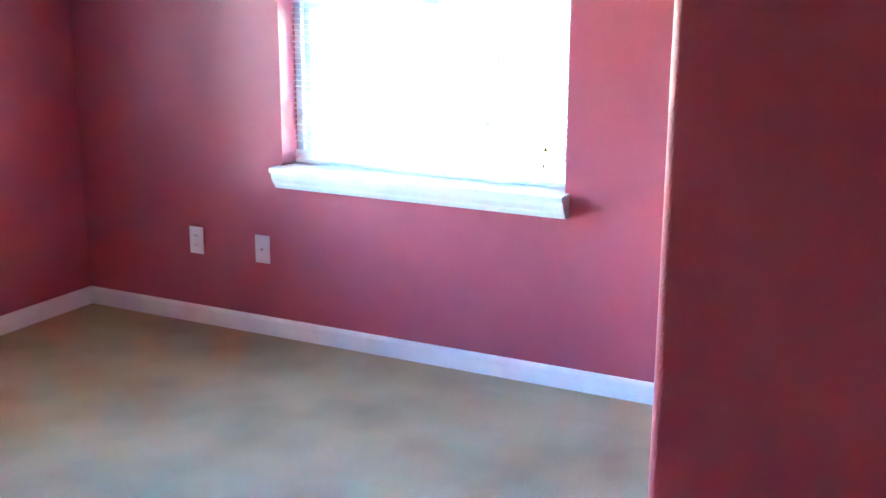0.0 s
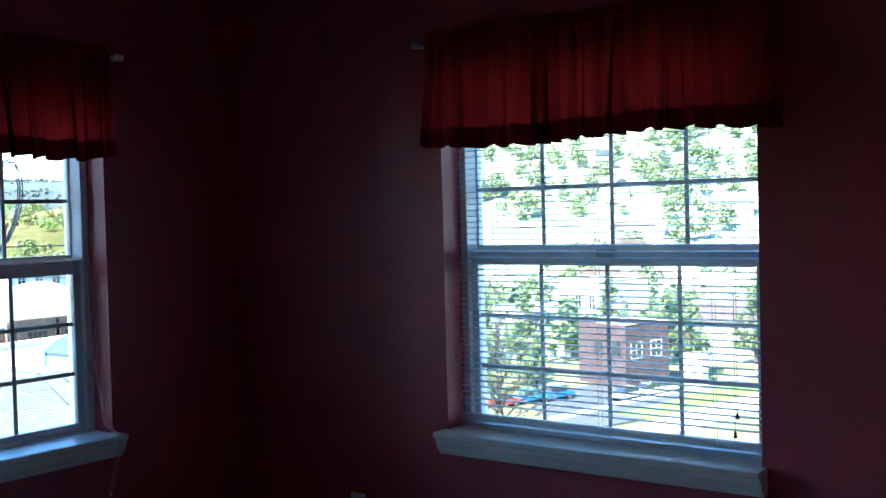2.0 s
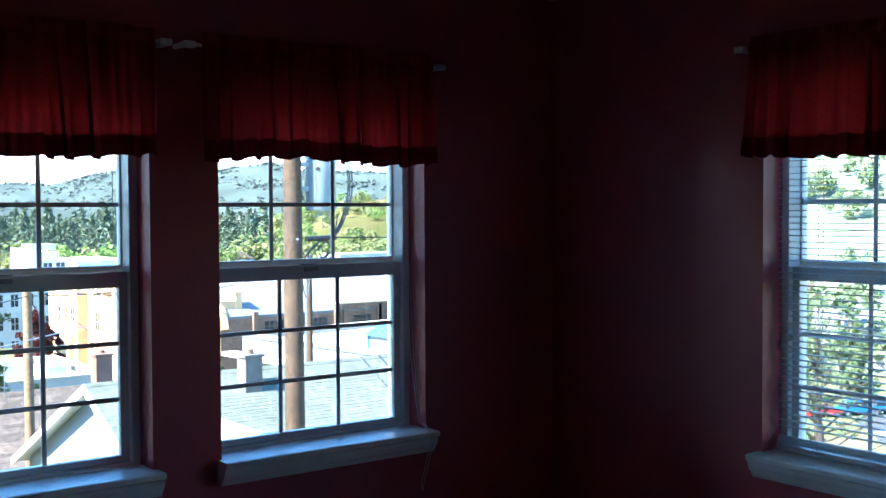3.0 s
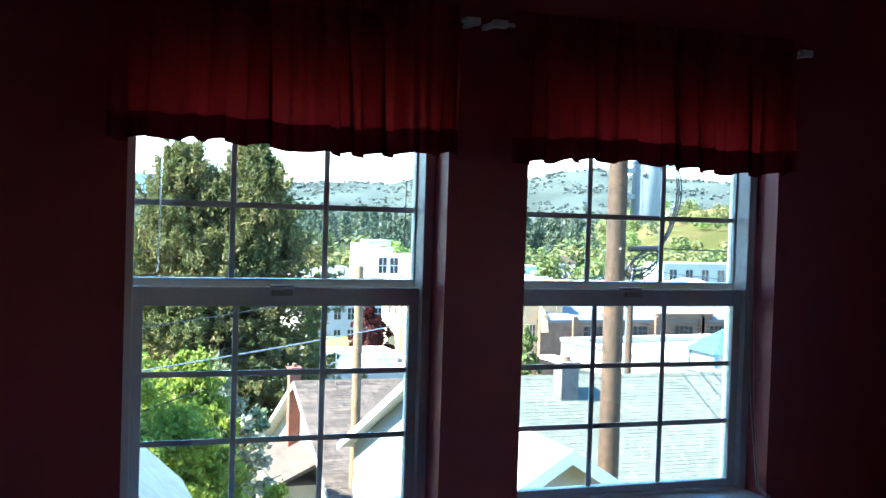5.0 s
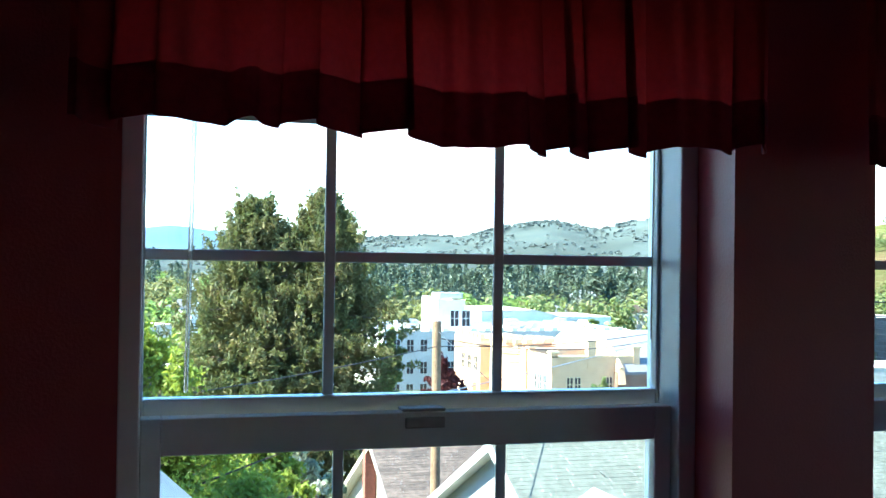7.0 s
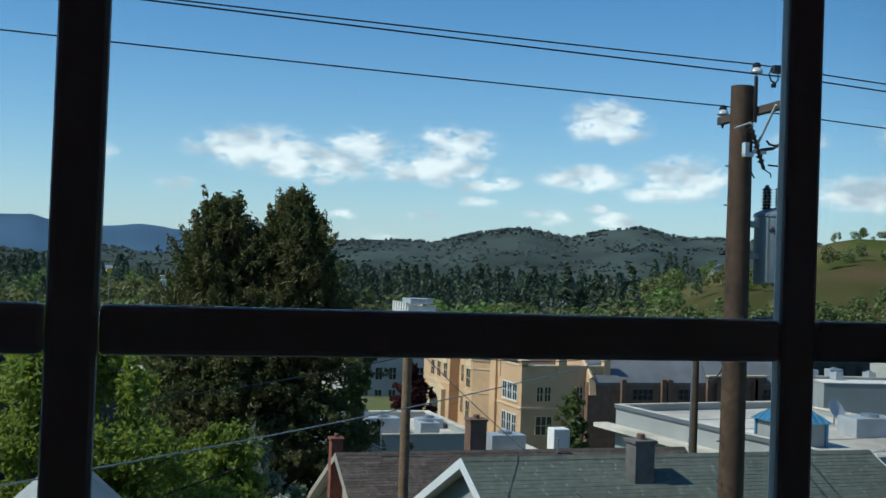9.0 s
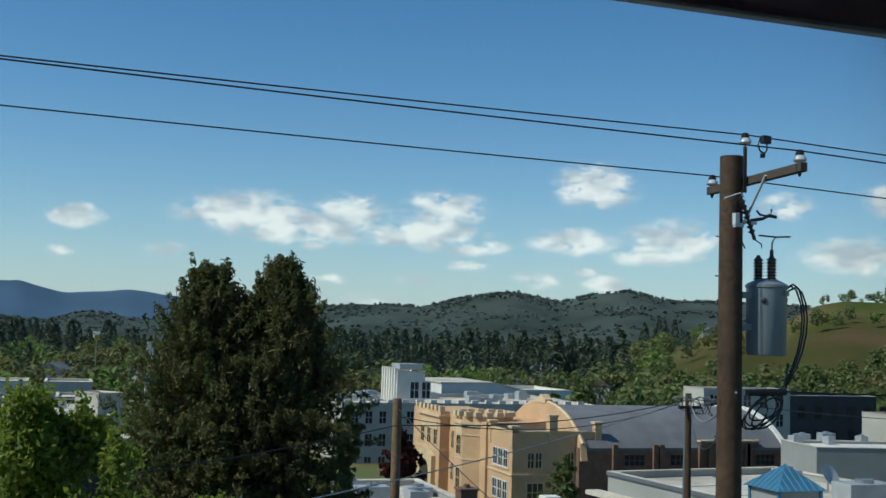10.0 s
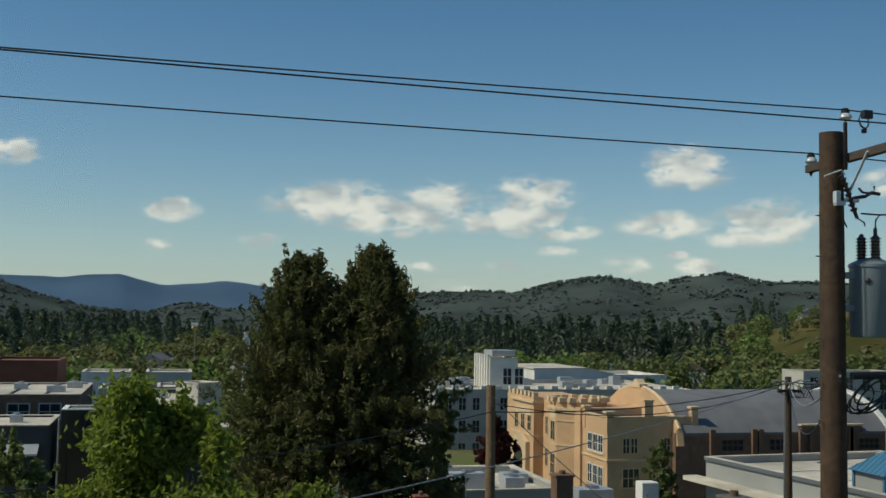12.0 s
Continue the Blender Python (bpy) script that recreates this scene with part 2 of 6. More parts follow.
M_GREYROOF = mat("grey_roof_felt", (0.17, 0.17, 0.175), 0.9, 0.1, 0.6, stain=0.12, stain_scale=0.1)
M_PALEBLUE = mat("pale_blue_wall", (0.33, 0.33, 0.305), 0.7, 0.06, 1.2, stain=0.10, stain_scale=0.3)
M_STUCCO = mat("ochre_stucco", (0.62, 0.39, 0.215), 0.9, 0.06, 1.5, bump=0.3, bump_scale=8, stain=0.10, stain_scale=0.3)
M_STUCCO2 = mat("light_ochre_trim", (0.68, 0.50, 0.30), 0.9, 0.06, 2, stain=0.1)
M_BRICK = mat("red_brick", (0.26, 0.09, 0.055), 0.9, 0.2, 14, bump=0.4, bump_scale=40, stain=0.15)
M_BROWNBRICK = mat("brown_brick_wall", (0.20, 0.115, 0.075), 0.9, 0.15, 2, stain=0.15)
M_GREYWALL = mat("grey_concrete_wall", (0.46, 0.43, 0.39), 0.85, 0.08, 0.8, stain=0.12, stain_scale=0.2)
M_WHITEWALL = mat("white_painted_wall", (0.74, 0.70, 0.63), 0.8, 0.05, 0.8, stain=0.08, stain_scale=0.3)
M_CREAM = mat("cream_wall", (0.50, 0.47, 0.40), 0.85, 0.06, 0.6, stain=0.1, stain_scale=0.2)
M_DARKWALL = mat("dark_wall", (0.055, 0.055, 0.06), 0.8, 0.1, 0.5, stain=0.15)
M_BEIGE = mat("beige_wall", (0.34, 0.30, 0.24), 0.85, 0.06, 1.0, stain=0.1)
M_BLUEMETAL = mat("blue_metal_roof", (0.07, 0.21, 0.33), 0.4, 0.08, 2, metal=0.1, stain=0.08)
M_STACK = mat("grey_brown_render", (0.15, 0.13, 0.115), 0.9, 0.15, 6, stain=0.2)
M_DARKBRICK = mat("dark_brown_brick", (0.060, 0.036, 0.034), 0.9, 0.2, 3, stain=0.2)
M_WINDARK = mat("dark_window_glass", (0.025, 0.03, 0.035), 0.08, 0.1, 2, coat=0.5)
M_WHITEWOOD = mat("white_woodwork", (0.70, 0.70, 0.68), 0.5, 0.05, 6, stain=0.06)
M_DARKWOOD = mat("dark_bargeboard", (0.06, 0.045, 0.035), 0.8, 0.1, 6)
M_HVAC = mat("galvanised_housing", (0.45, 0.46, 0.46), 0.5, 0.08, 2, stain=0.1, metal=0.2)
M_BARK = mat("bark", (0.085, 0.06, 0.045), 0.95, 0.3, 10, bump=1.0, bump_scale=20)
L_CEDAR = leaf_mat("cedar_foliage", (0.070, 0.086, 0.032), (0.17, 0.19, 0.05), (0.180, 0.145, 0.060))
L_MAPLE = leaf_mat("bright_green_leaves", (0.155, 0.185, 0.032), (0.42, 0.50, 0.065), (0.10, 0.135, 0.024))
L_TOWN = leaf_mat("mixed_tree_leaves", (0.118, 0.155, 0.054), (0.26, 0.33, 0.09), (0.165, 0.165, 0.064))
L_DARK = leaf_mat("dark_conifer_needles", (0.080, 0.108, 0.072), (0.09, 0.12, 0.07), (0.098, 0.118, 0.075))
# Leaves of the far woods carry the distance haze in their pale colour.
L_HILL = leaf_mat("haze_tinted_far_leaves", (0.105, 0.132, 0.118), (0.14, 0.16, 0.15), (0.118, 0.135, 0.115), 0.12)
L_OLIVE = leaf_mat("olive_tree_leaves", (0.145, 0.140, 0.052), (0.26, 0.25, 0.08), (0.120, 0.140, 0.052))
L_BRIGHT = leaf_mat("fresh_green_leaves", (0.140, 0.200, 0.052), (0.32, 0.44, 0.10), (0.115, 0.165, 0.044))
L_EAST = leaf_mat("hillside_leaves", (0.13, 0.18, 0.085), (0.24, 0.32, 0.14), (0.17, 0.19, 0.09))
L_RED = leaf_mat("dark_red_leaves", (0.085, 0.025, 0.022), (0.10, 0.02, 0.02))
L_FLOWER = leaf_mat("pale_blossom", (0.45, 0.45, 0.36), (0.3, 0.3, 0.2), (0.10, 0.15, 0.04))


# ---- mesh helpers ----
def box(bm, x0, x1, y0, y1, z0, z1, bevel=0.0):
    r = bmesh.ops.create_cube(bm, size=1.0, matrix=Matrix.Translation(((x0 + x1) / 2, (y0 + y1) / 2, (z0 + z1) / 2)) @ Matrix.Diagonal((abs(x1 - x0), abs(y1 - y0), abs(z1 - z0), 1)))
    if bevel:
        es = {e for v in r["verts"] for e in v.link_edges}
        bmesh.ops.bevel(bm, geom=list(es), offset=bevel, segments=2, affect="EDGES", profile=0.5)
    return bm


def boxes(*args, bevel=0.0):
    bm = bmesh.new()
    for a in args:
        box(bm, *a, bevel=bevel)
    return bm


def cyl(bm, p, q, r0, r1=None, seg=12):
    p, q = Vector(p), Vector(q)
    m = Matrix.Translation((p + q) / 2) @ (q - p).to_track_quat("Z", "Y").to_matrix().to_4x4()
    bmesh.ops.create_cone(bm, cap_ends=True, segments=seg, radius1=r0, radius2=r0 if r1 is None else r1, depth=(q - p).length, matrix=m)
    return bm


def rod(p, q, r0, r1=None, seg=12):
    return cyl(bmesh.new(), p, q, r0, r1, seg)


def lathe(profile, seg=20, at=(0, 0, 0)):
    """A turned shape from (radius, height) pairs."""
    bm = bmesh.new()
    rings = []
    for r, h in profile:
        rings.append([bm.verts.new((at[0] + r * math.cos(2 * math.pi * k / seg), at[1] + r * math.sin(2 * math.pi * k / seg), at[2] + h)) for k in range(seg)])
    for a, b in zip(rings, rings[1:]):
        for k in range(seg):
            bm.faces.new((a[k], a[(k + 1) % seg], b[(k + 1) % seg], b[k]))
    bm.faces.new(list(reversed(rings[0])))
    bm.faces.new(rings[-1])
    return bm


def prism(outline, axis, a0, a1):
    """An outline of (u, v) pairs swept along an axis: 'x' gives (y, z) outlines, 'y' gives (x, z), 'z' gives (x, y)."""
    bm = bmesh.new()
    def at(u, v, w):
        return {"x": (w, u, v), "y": (u, w, v), "z": (u, v, w)}[axis]
    f = [bm.verts.new(at(u, v, a0)) for u, v in outline]
    g = [bm.verts.new(at(u, v, a1)) for u, v in outline]
    n = len(outline)
    for k in range(n):
        bm.faces.new((f[k], f[(k + 1) % n], g[(k + 1) % n], g[k]))
    bm.faces.new(list(reversed(f)))
    bm.faces.new(g)
    bmesh.ops.recalc_face_normals(bm, faces=bm.faces)
    return bm


def tube(points, r, seg=6):
    """A cable along points."""
    bm = bmesh.new()
    pts = [Vector(p) for p in points]
    rings = []
    for i, p in enumerate(pts):
        d = (pts[min(i + 1, len(pts) - 1)] - pts[max(i - 1, 0)]).normalized()
        u = d.cross(Vector((0.3, 0.2, 1))).normalized()
        v = d.cross(u)
        rings.append([bm.verts.new(p + r * (math.cos(2 * math.pi * k / seg) * u + math.sin(2 * math.pi * k / seg) * v)) for k in range(seg)])
    for a, b in zip(rings, rings[1:]):
        for k in range(seg):
            bm.faces.new((a[k], a[(k + 1) % seg], b[(k + 1) % seg], b[k]))
    bm.faces.new(list(reversed(rings[0])))
    bm.faces.new(rings[-1])
    return bm


def mesh_of(name, bm, material, smooth=False):
    me = bpy.data.meshes.new(name)
    bmesh.ops.recalc_face_normals(bm, faces=bm.faces) if len(bm.faces) < 20000 else None
    bm.to_mesh(me)
    bm.free()
    me.materials.append(material)
    if smooth:
        me.polygons.foreach_set("use_smooth", [True] * len(me.polygons))
        me.set_sharp_from_angle(angle=radians(40))
    return me


def part(name, bm, material, parent, label="", smooth=False, kind=""):
    ob = new(name, mesh_of(name, bm, material, smooth))
    ob.parent = parent
    return tagged(ob, label, kind=kind)


def thing(name, label, category, group="", kind="", at=(0, 0, 0), turn=0.0):
    ob = new(name)
    ob.empty_display_size = 0.1
    ob.matrix_world = pose(*at, 0, 0, turn)
    return tagged(ob, label, category, group, kind)


def single(name, bm, material, label, category, kind="", smooth=False, group=""):
    return tagged(new(name, mesh_of(name, bm, material, smooth)), label, category, group, kind)


def raw(name, verts, faces, material):
    me = bpy.data.meshes.new(name)
    me.from_pydata(verts, [], faces)
    me.materials.append(material)
    me.update()
    return new(name, me)


# ---- the room: wall A is y = 0, wall B is x = 0, the corner between them is the origin ----
CEIL, T = 2.44, 0.22
SILL, HEAD = 0.712, 2.03
W_WEST, W_SOUTH, NEAR_X, NEAR_Y = -4.7, -5.6, -2.313, -3.240
OPEN_A = [(-2.652, -1.786), (-1.541, -0.676)]        # openings in wall A, along x
OPEN_B = [(-2.250, -1.068)]                          # opening in wall B, along y


def wall_pieces(a0, a1, holes):
    """Rectangles (u0, u1, z0, z1) of a wall with window openings."""
    out, u = [], a0
    for h0, h1 in holes:
        out.append((u, h0, 0, CEIL))
        out.append((h0, h1, 0, SILL - 0.02))
        out.append((h0, h1, HEAD, CEIL))
        u = h1
    out.append((u, a1, 0, CEIL))
    return out


def walled(name, quads, label):
    bm = bmesh.new()
    for q in quads:
        box(bm, *q)
    bmesh.ops.remove_doubles(bm, verts=bm.verts, dist=1e-5)
    return single(name, bm, M_WALL, label, "wall", "structure")


walled("wall_north", [(u0, u1, 0.0, T, z0, z1) for u0, u1, z0, z1 in wall_pieces(W_WEST - T, T, OPEN_A)], "deep red painted wall with two window openings")
walled("wall_east", [(0.0, T, u0, u1, z0, z1) for u0, u1, z0, z1 in wall_pieces(NEAR_Y, -0.0, OPEN_B)], "deep red painted wall with one wide window opening")
walled("wall_west", [(W_WEST - T, W_WEST, W_SOUTH, 0.0, 0, CEIL)], "deep red painted plain wall")
walled("wall_south", [(W_WEST - T, NEAR_X, W_SOUTH - T, W_SOUTH, 0, CEIL)], "deep red painted plain wall")
# the block whose corner stands beside the entry, with a rounded corner bead
_c = 0.018
_o = [(NEAR_X, W_SOUTH - T)] + [(NEAR_X + _c - _c * math.cos(k * math.pi / 12), NEAR_Y - _c + _c * math.sin(k * math.pi / 12)) for k in range(7)] + [(T, NEAR_Y), (T, W_SOUTH - T)]
single("wall_entry", prism(_o, "z", 0, CEIL), M_WALL, "deep red wall with a rounded outer corner", "wall", "structure", smooth=True)
single("floor", boxes((W_WEST - T, T, W_SOUTH - T, T, -0.25, 0.0)), M_CARPET, "beige cut-pile carpet, slightly mottled", "floor", "structure")
single("ceiling", boxes((W_WEST - T, T, W_SOUTH - T, T, CEIL, CEIL + 0.2)), M_CEIL, "off-white textured ceiling", "ceiling", "structure")
single("wall_lower_storey", boxes((W_WEST - T, T, W_SOUTH - T, T, -6.5, -0.254)), M_SIDING, "painted siding of the storey below", "wall", "structure")

_bp = [(0.0, 0.0), (0.013, 0.0), (0.013, 0.062), (0.010, 0.070), (0.005, 0.076), (0.0, 0.077)]
single("baseboard", prism([(-u, v) for u, v in _bp], "x", W_WEST, 0.0), M_TRIM, "white painted baseboard along the north wall", "baseboard", "structure")
single("baseboard", prism([(-u, v) for u, v in _bp], "y", NEAR_Y, -0.013), M_TRIM, "white painted baseboard along the east wall", "baseboard", "structure")
single("baseboard", prism([(NEAR_Y + u, v) for u, v in _bp], "x", NEAR_X + 0.02, -0.013), M_TRIM, "white painted baseboard", "baseboard", "structure")
single("baseboard", prism([(NEAR_X - u, v) for u, v in _bp], "y", W_SOUTH, NEAR_Y - 0.02), M_TRIM, "white painted baseboard", "baseboard", "structure")
single("baseboard", prism([(W_WEST + u, v) for u, v in _bp], "y", W_SOUTH, -0.013), M_TRIM, "white painted baseboard", "baseboard", "structure")


# ---- windows: built facing -y with the opening's middle at x = 0, wall face at y = 0 ----
def window(name, width, cols, label, m):
    w = thing(name, label, "window", kind="structure")
    h = width / 2
    f = 0.030
    fr = bmesh.new()
    for q in ((-h, -h + f, 0.105, 0.215, SILL - 0.018, HEAD), (h - f, h, 0.105, 0.215, SILL - 0.018, HEAD), (-h + f, h - f, 0.105, 0.215, HEAD - f, HEAD), (-h + f, h - f, 0.105, 0.215, SILL - 0.018, SILL + 0.012)):
        box(fr, *q, bevel=0.003)
    part("window_frame", fr, M_VINYL, w)
    # upper sash, set outward; lower sash, set inward
    for nm, y0, y1, g0, g1, zb, zt, rail_b, rail_t, rows in (("upper_sash", 0.172, 0.205, h - 0.030, h - 0.032, 1.382, 1.995, 0.040, 0.030, 3), ("lower_sash", 0.128, 0.162, h - 0.055, h - 0.030, 0.745, 1.309, 0.032, 0.052, 3)):
        sash = bmesh.new()
        gx = h - 0.031 - (0.004 if nm == "upper_sash" else 0.028)
        ox = h - 0.0305
        for q in ((-ox, -gx, y0, y1, zb - rail_b, zt + rail_t), (gx, ox, y0, y1, zb - rail_b, zt + rail_t), (-gx, gx, y0, y1, zb - rail_b, zb), (-gx, gx, y0, y1, zt, zt + rail_t)):
            box(sash, *q, bevel=0.0025)
        s = part(nm, sash, M_VINYL, w)
        ym = (y0 + y1) / 2
        pane = part("pane", boxes((-gx - 0.004, gx + 0.004, ym - 0.002, ym + 0.002, zb - 0.004, zt + 0.004)), M_GLASS, s, "clear window glass")
        pane.visible_shadow = False
        for k in range(1, cols):
            x = -gx + 2 * gx * k / cols
            part("muntin", boxes((x - 0.008, x + 0.008, ym - 0.0035, ym + 0.0035, zb, zt), bevel=0.002), M_VINYL, s)
        for k in range(1, rows):
            z = zb + (zt - zb) * k / rows
            for c in range(cols):
                x0, x1 = -gx + 2 * gx * c / cols + (0.0082 if c else 0), -gx + 2 * gx * (c + 1) / cols - (0.0082 if c < cols - 1 else 0)
                part("muntin", boxes((x0, x1, ym - 0.0035, ym + 0.0035, z - 0.008, z + 0.008), bevel=0.002), M_VINYL, s)
    lt = bmesh.new()
    box(lt, -0.033, 0.033, 0.128, 0.160, 1.3615, 1.367, bevel=0.002)
    box(lt, -0.030, 0.030, 0.121, 0.1278, 1.338, 1.354, bevel=0.002)
    part("latch", lt, M_LATCH, w, "grey metal sash latch")
    # stool with a moulded apron below
    prof = [(0.104, SILL), (-0.066, SILL), (-0.072, SILL - 0.004), (-0.072, SILL - 0.018), (-0.066, SILL - 0.022), (-0.060, SILL - 0.026), (-0.058, SILL - 0.040), (-0.050, SILL - 0.058), (-0.038, SILL - 0.070), (-0.030, SILL - 0.085), (-0.001, SILL - 0.085), (-0.001, SILL - 0.0195), (0.104, SILL - 0.0195)]
    sill = prism(prof, "x", -h - 0.016, h + 0.016)
    bmesh.ops.bisect_plane(sill, geom=sill.verts[:] + sill.edges[:] + sill.faces[:], plane_co=(0, -0.0005, 0), plane_no=(0, 1, 0))
    for v in sill.verts:
        if v.co.y > 0.0:
            v.co.x = max(-h + 0.001, min(h - 0.001, v.co.x))
    part("window_sill", sill, M_TRIM, w, "white moulded window sill with apron")
    w.matrix_world = m
    return w


PANE_A = OPEN_A[0][1] - OPEN_A[0][0]
window("window_1", PANE_A, 3, "white vinyl sash window with divided panes, closed", pose((OPEN_A[0][0] + OPEN_A[0][1]) / 2, 0, 0))
window("window_2", PANE_A, 3, "white vinyl sash window with divided panes, closed", pose((OPEN_A[1][0] + OPEN_A[1][1]) / 2, 0, 0))
window("window_3", OPEN_B[0][1] - OPEN_B[0][0], 4, "wide white vinyl sash window behind a thin blind", pose(0, sum(OPEN_B[0]) / 2, 0, 0, 0, -90))


# ---- curtains: a gathered valance on a rod with white brackets ----
def valance(width, seed, m):
    rnd = random.Random(seed)
    v = thing("valance", "dark red gathered fabric valance over a window", "curtain", "window valances")
    h = width / 2
    n_u, n_v = 420, 24
    z_top, z_bot = 2.145, 1.735
    ph = [rnd.uniform(0, 6.28) for _ in range(6)]
    fr = [rnd.uniform(0.85, 1.15) for _ in range(6)]

    def turns(u):
        """Runs of wide and narrow gathers along the rod."""
        return u * 76 * fr[0] + 1.5 * math.sin(u * 17 * fr[1] + ph[1]) + 0.8 * math.sin(u * 41 * fr[2] + ph[2]) + ph[0]

    def surf(i, z, inner=0.0):
        u = -h + 2 * h * i / n_u
        k = max(0.0, (z_top - z) / (z_top - z_bot))
        pocket = math.exp(-((z - 2.105) / 0.016) ** 2)
        a = turns(u + 0.018 * k * math.sin(u * 9 + ph[4]))
        big = 0.60 + 0.45 * math.sin(u * 23 * fr[3] + ph[3])
        fine = 0.26 * math.sin(u * 171 * fr[5] + ph[4]) * (1 - 0.5 * k)
        y = -0.090 - 0.018 * k + (0.012 + 0.020 * k) * (big * math.sin(a) + fine) * (1 - 0.75 * pocket) - 0.010 * pocket
        end = min(1.0, (h - abs(u)) / 0.04)
        x = u + (0.007 + 0.007 * min(1.0, 1.6 * k)) * big * math.sin(2 * a) * end
        drop = (0.010 * math.sin(u * 7 * fr[4] + ph[5]) + 0.006 * math.sin(a + 0.8)) * k ** 3
        return (x * (1 + 0.012 * k), y + inner, z - drop)

    def sheet(z_hi, z_lo, rows, off, thick):
        bm = bmesh.new()
        layers = []
        for s in (0.0, thick):
            grid = [[bm.verts.new(surf(i, z_hi + (z_lo - z_hi) * j / rows, off + s)) for i in range(n_u + 1)] for j in range(rows + 1)]
            layers.append(grid)
            for j in range(rows):
                for i in range(n_u):
                    bm.faces.new((grid[j][i], grid[j][i + 1], grid[j + 1][i + 1], grid[j + 1][i]))
        a, b = layers
        for i in range(n_u):
            bm.faces.new((a[0][i], a[0][i + 1], b[0][i + 1], b[0][i]))
            bm.faces.new((a[rows][i], a[rows][i + 1], b[rows][i + 1], b[rows][i]))
        return bm

    part("cloth", sheet(z_top, z_bot + 0.062, n_v, 0.0, 0.0012), M_VALANCE, v, smooth=True)
    part("hem", sheet(z_bot + 0.066, z_bot, 6, -0.0022, 0.005), M_HEM, v, "dark double hem with a frill", smooth=True)
    v.matrix_world = m
    r = thing("curtain_rod", "thin white curtain rod on end brackets", "curtain rod", "curtain rods")
    part("rod", rod((-h - 0.03, -0.086, 2.105), (h + 0.03, -0.086, 2.105), 0.006), M_ROD, r)
    for s in (-1, 1):
        br = bmesh.new()
        box(br, s * (h + 0.052) - 0.008, s * (h + 0.052) + 0.008, -0.098, -0.001, 2.097, 2.113, bevel=0.003)
        box(br, s * (h + 0.040) - 0.022, s * (h + 0.040) + 0.022, -0.100, -0.076, 2.094, 2.116, bevel=0.005)
        part("bracket", br, M_ROD, r, "white end bracket")
    r.matrix_world = m


valance(0.905, 3, pose(-2.255, 0, 0))
valance(0.938, 5, pose(-1.172, 0, 0))
valance(1.285, 9, pose(0, -1.720, 0, 0, 0, -90))


# ---- horizontal blind in the wide window, slats open ----
def blind(m, half):
    b = thing("window_blind", "white thin-slat blind lowered with open slats", "blind")
    part("head_rail", boxes((-half, half, 0.062, 0.088, 1.995, 2.025), bevel=0.002), M_SLAT, b)
    prof = [(-0.0125, -0.0012), (-0.006, 0.0006), (0.0, 0.0012), (0.006, 0.0006), (0.0125, -0.0012), (0.0125, -0.0018), (0.0, 0.0006), (-0.0125, -0.0018)]
    me = mesh_of("slat", prism(prof, "x", -half, half), M_SLAT)
    z, k = 1.985, 0
    while z > 0.800:
        s = new("slat", me)
        s.parent = b
        s.matrix_local = pose(0, 0.075, z, 2, 0, 0)
        z -= 0.0215
    for k in range(5):
        s = new("slat", me)
        s.parent = b
        s.matrix_local = pose(0, 0.075, 0.742 + 0.006 * k, 0, 0, 0)
    part("bottom_rail", boxes((-half, half, 0.062, 0.088, 0.7165, 0.734), bevel=0.003), M_SLAT, b)
    for x in (-half * 0.72, 0.0, half * 0.72):
        for y in (0.0615, 0.0885):
            part("ladder_cord", rod((x, y, 0.73), (x, y, 2.0), 0.0009, seg=5), M_CORD, b)
    for x, z0 in ((half - 0.085, 0.80), (half - 0.077, 0.86)):
        c = part("pull_cord", rod((x, 0.05, z0), (x, 0.058, 2.0), 0.0011, seg=5), M_CORD, b)
        part("tassel", lathe([(0.002, 0.022), (0.004, 0.016), (0.0065, 0.004), (0.006, 0.0), (0.002, -0.002)], 10, (x, 0.05, z0 - 0.018)), M_TASSEL, c, "small brown cord tassel", smooth=True)
    b.matrix_world = m


blind(pose(0, sum(OPEN_B[0]) / 2, 0, 0, 0, -90), 0.572)

raised = []
for _x0, _x1 in ((-2.62, -1.82), (-1.51, -0.71)):
    rb = thing("raised_blind", "white thin-slat blind pulled up behind a valance", "blind", "raised blinds")
    part("head_rail", boxes((_x0, _x1, 0.062, 0.088, 1.995, 2.025), bevel=0.002), M_SLAT, rb)
    part("slat_stack", boxes(*[(_x0, _x1, 0.063, 0.087, 1.905 + 0.006 * k, 1.909 + 0.006 * k) for k in range(14)]), M_SLAT, rb, kind="stuff")
    raised.append(rb)
wand = part("wand", rod((-2.566, 0.056, 1.405), (-2.556, 0.056, 2.0), 0.0032, seg=8), M_WAND, raised[0], "clear plastic tilt wand", smooth=True)
part("hook", rod((-2.556, 0.056, 2.0), (-2.556, 0.075, 2.012), 0.002, seg=6), M_PLATE, wand)
part("pull_cord", tube([(-1.886, 0.058, 2.0), (-1.888, 0.058, 1.70), (-1.890, 0.058, 1.47)], 0.0013), M_CORD, raised[0], "thin lift cord")
# loose cords hanging past the sill at the side of the second window
for dx in (0.0, 0.013):
    cord = part("pull_cord", tube([(-0.715 - dx, 0.075, 2.0), (-0.702 - dx * 1.4, 0.080, 1.5), (-0.690 - dx, 0.06, 1.0), (-0.682 - dx * 0.6, 0.03, 0.74), (-0.684 - dx, -0.05, 0.716), (-0.688 - dx, -0.078, 0.700), (-0.745 - dx, -0.080, 0.52)], 0.0016), M_CORD, raised[1], "loose white lift cord")
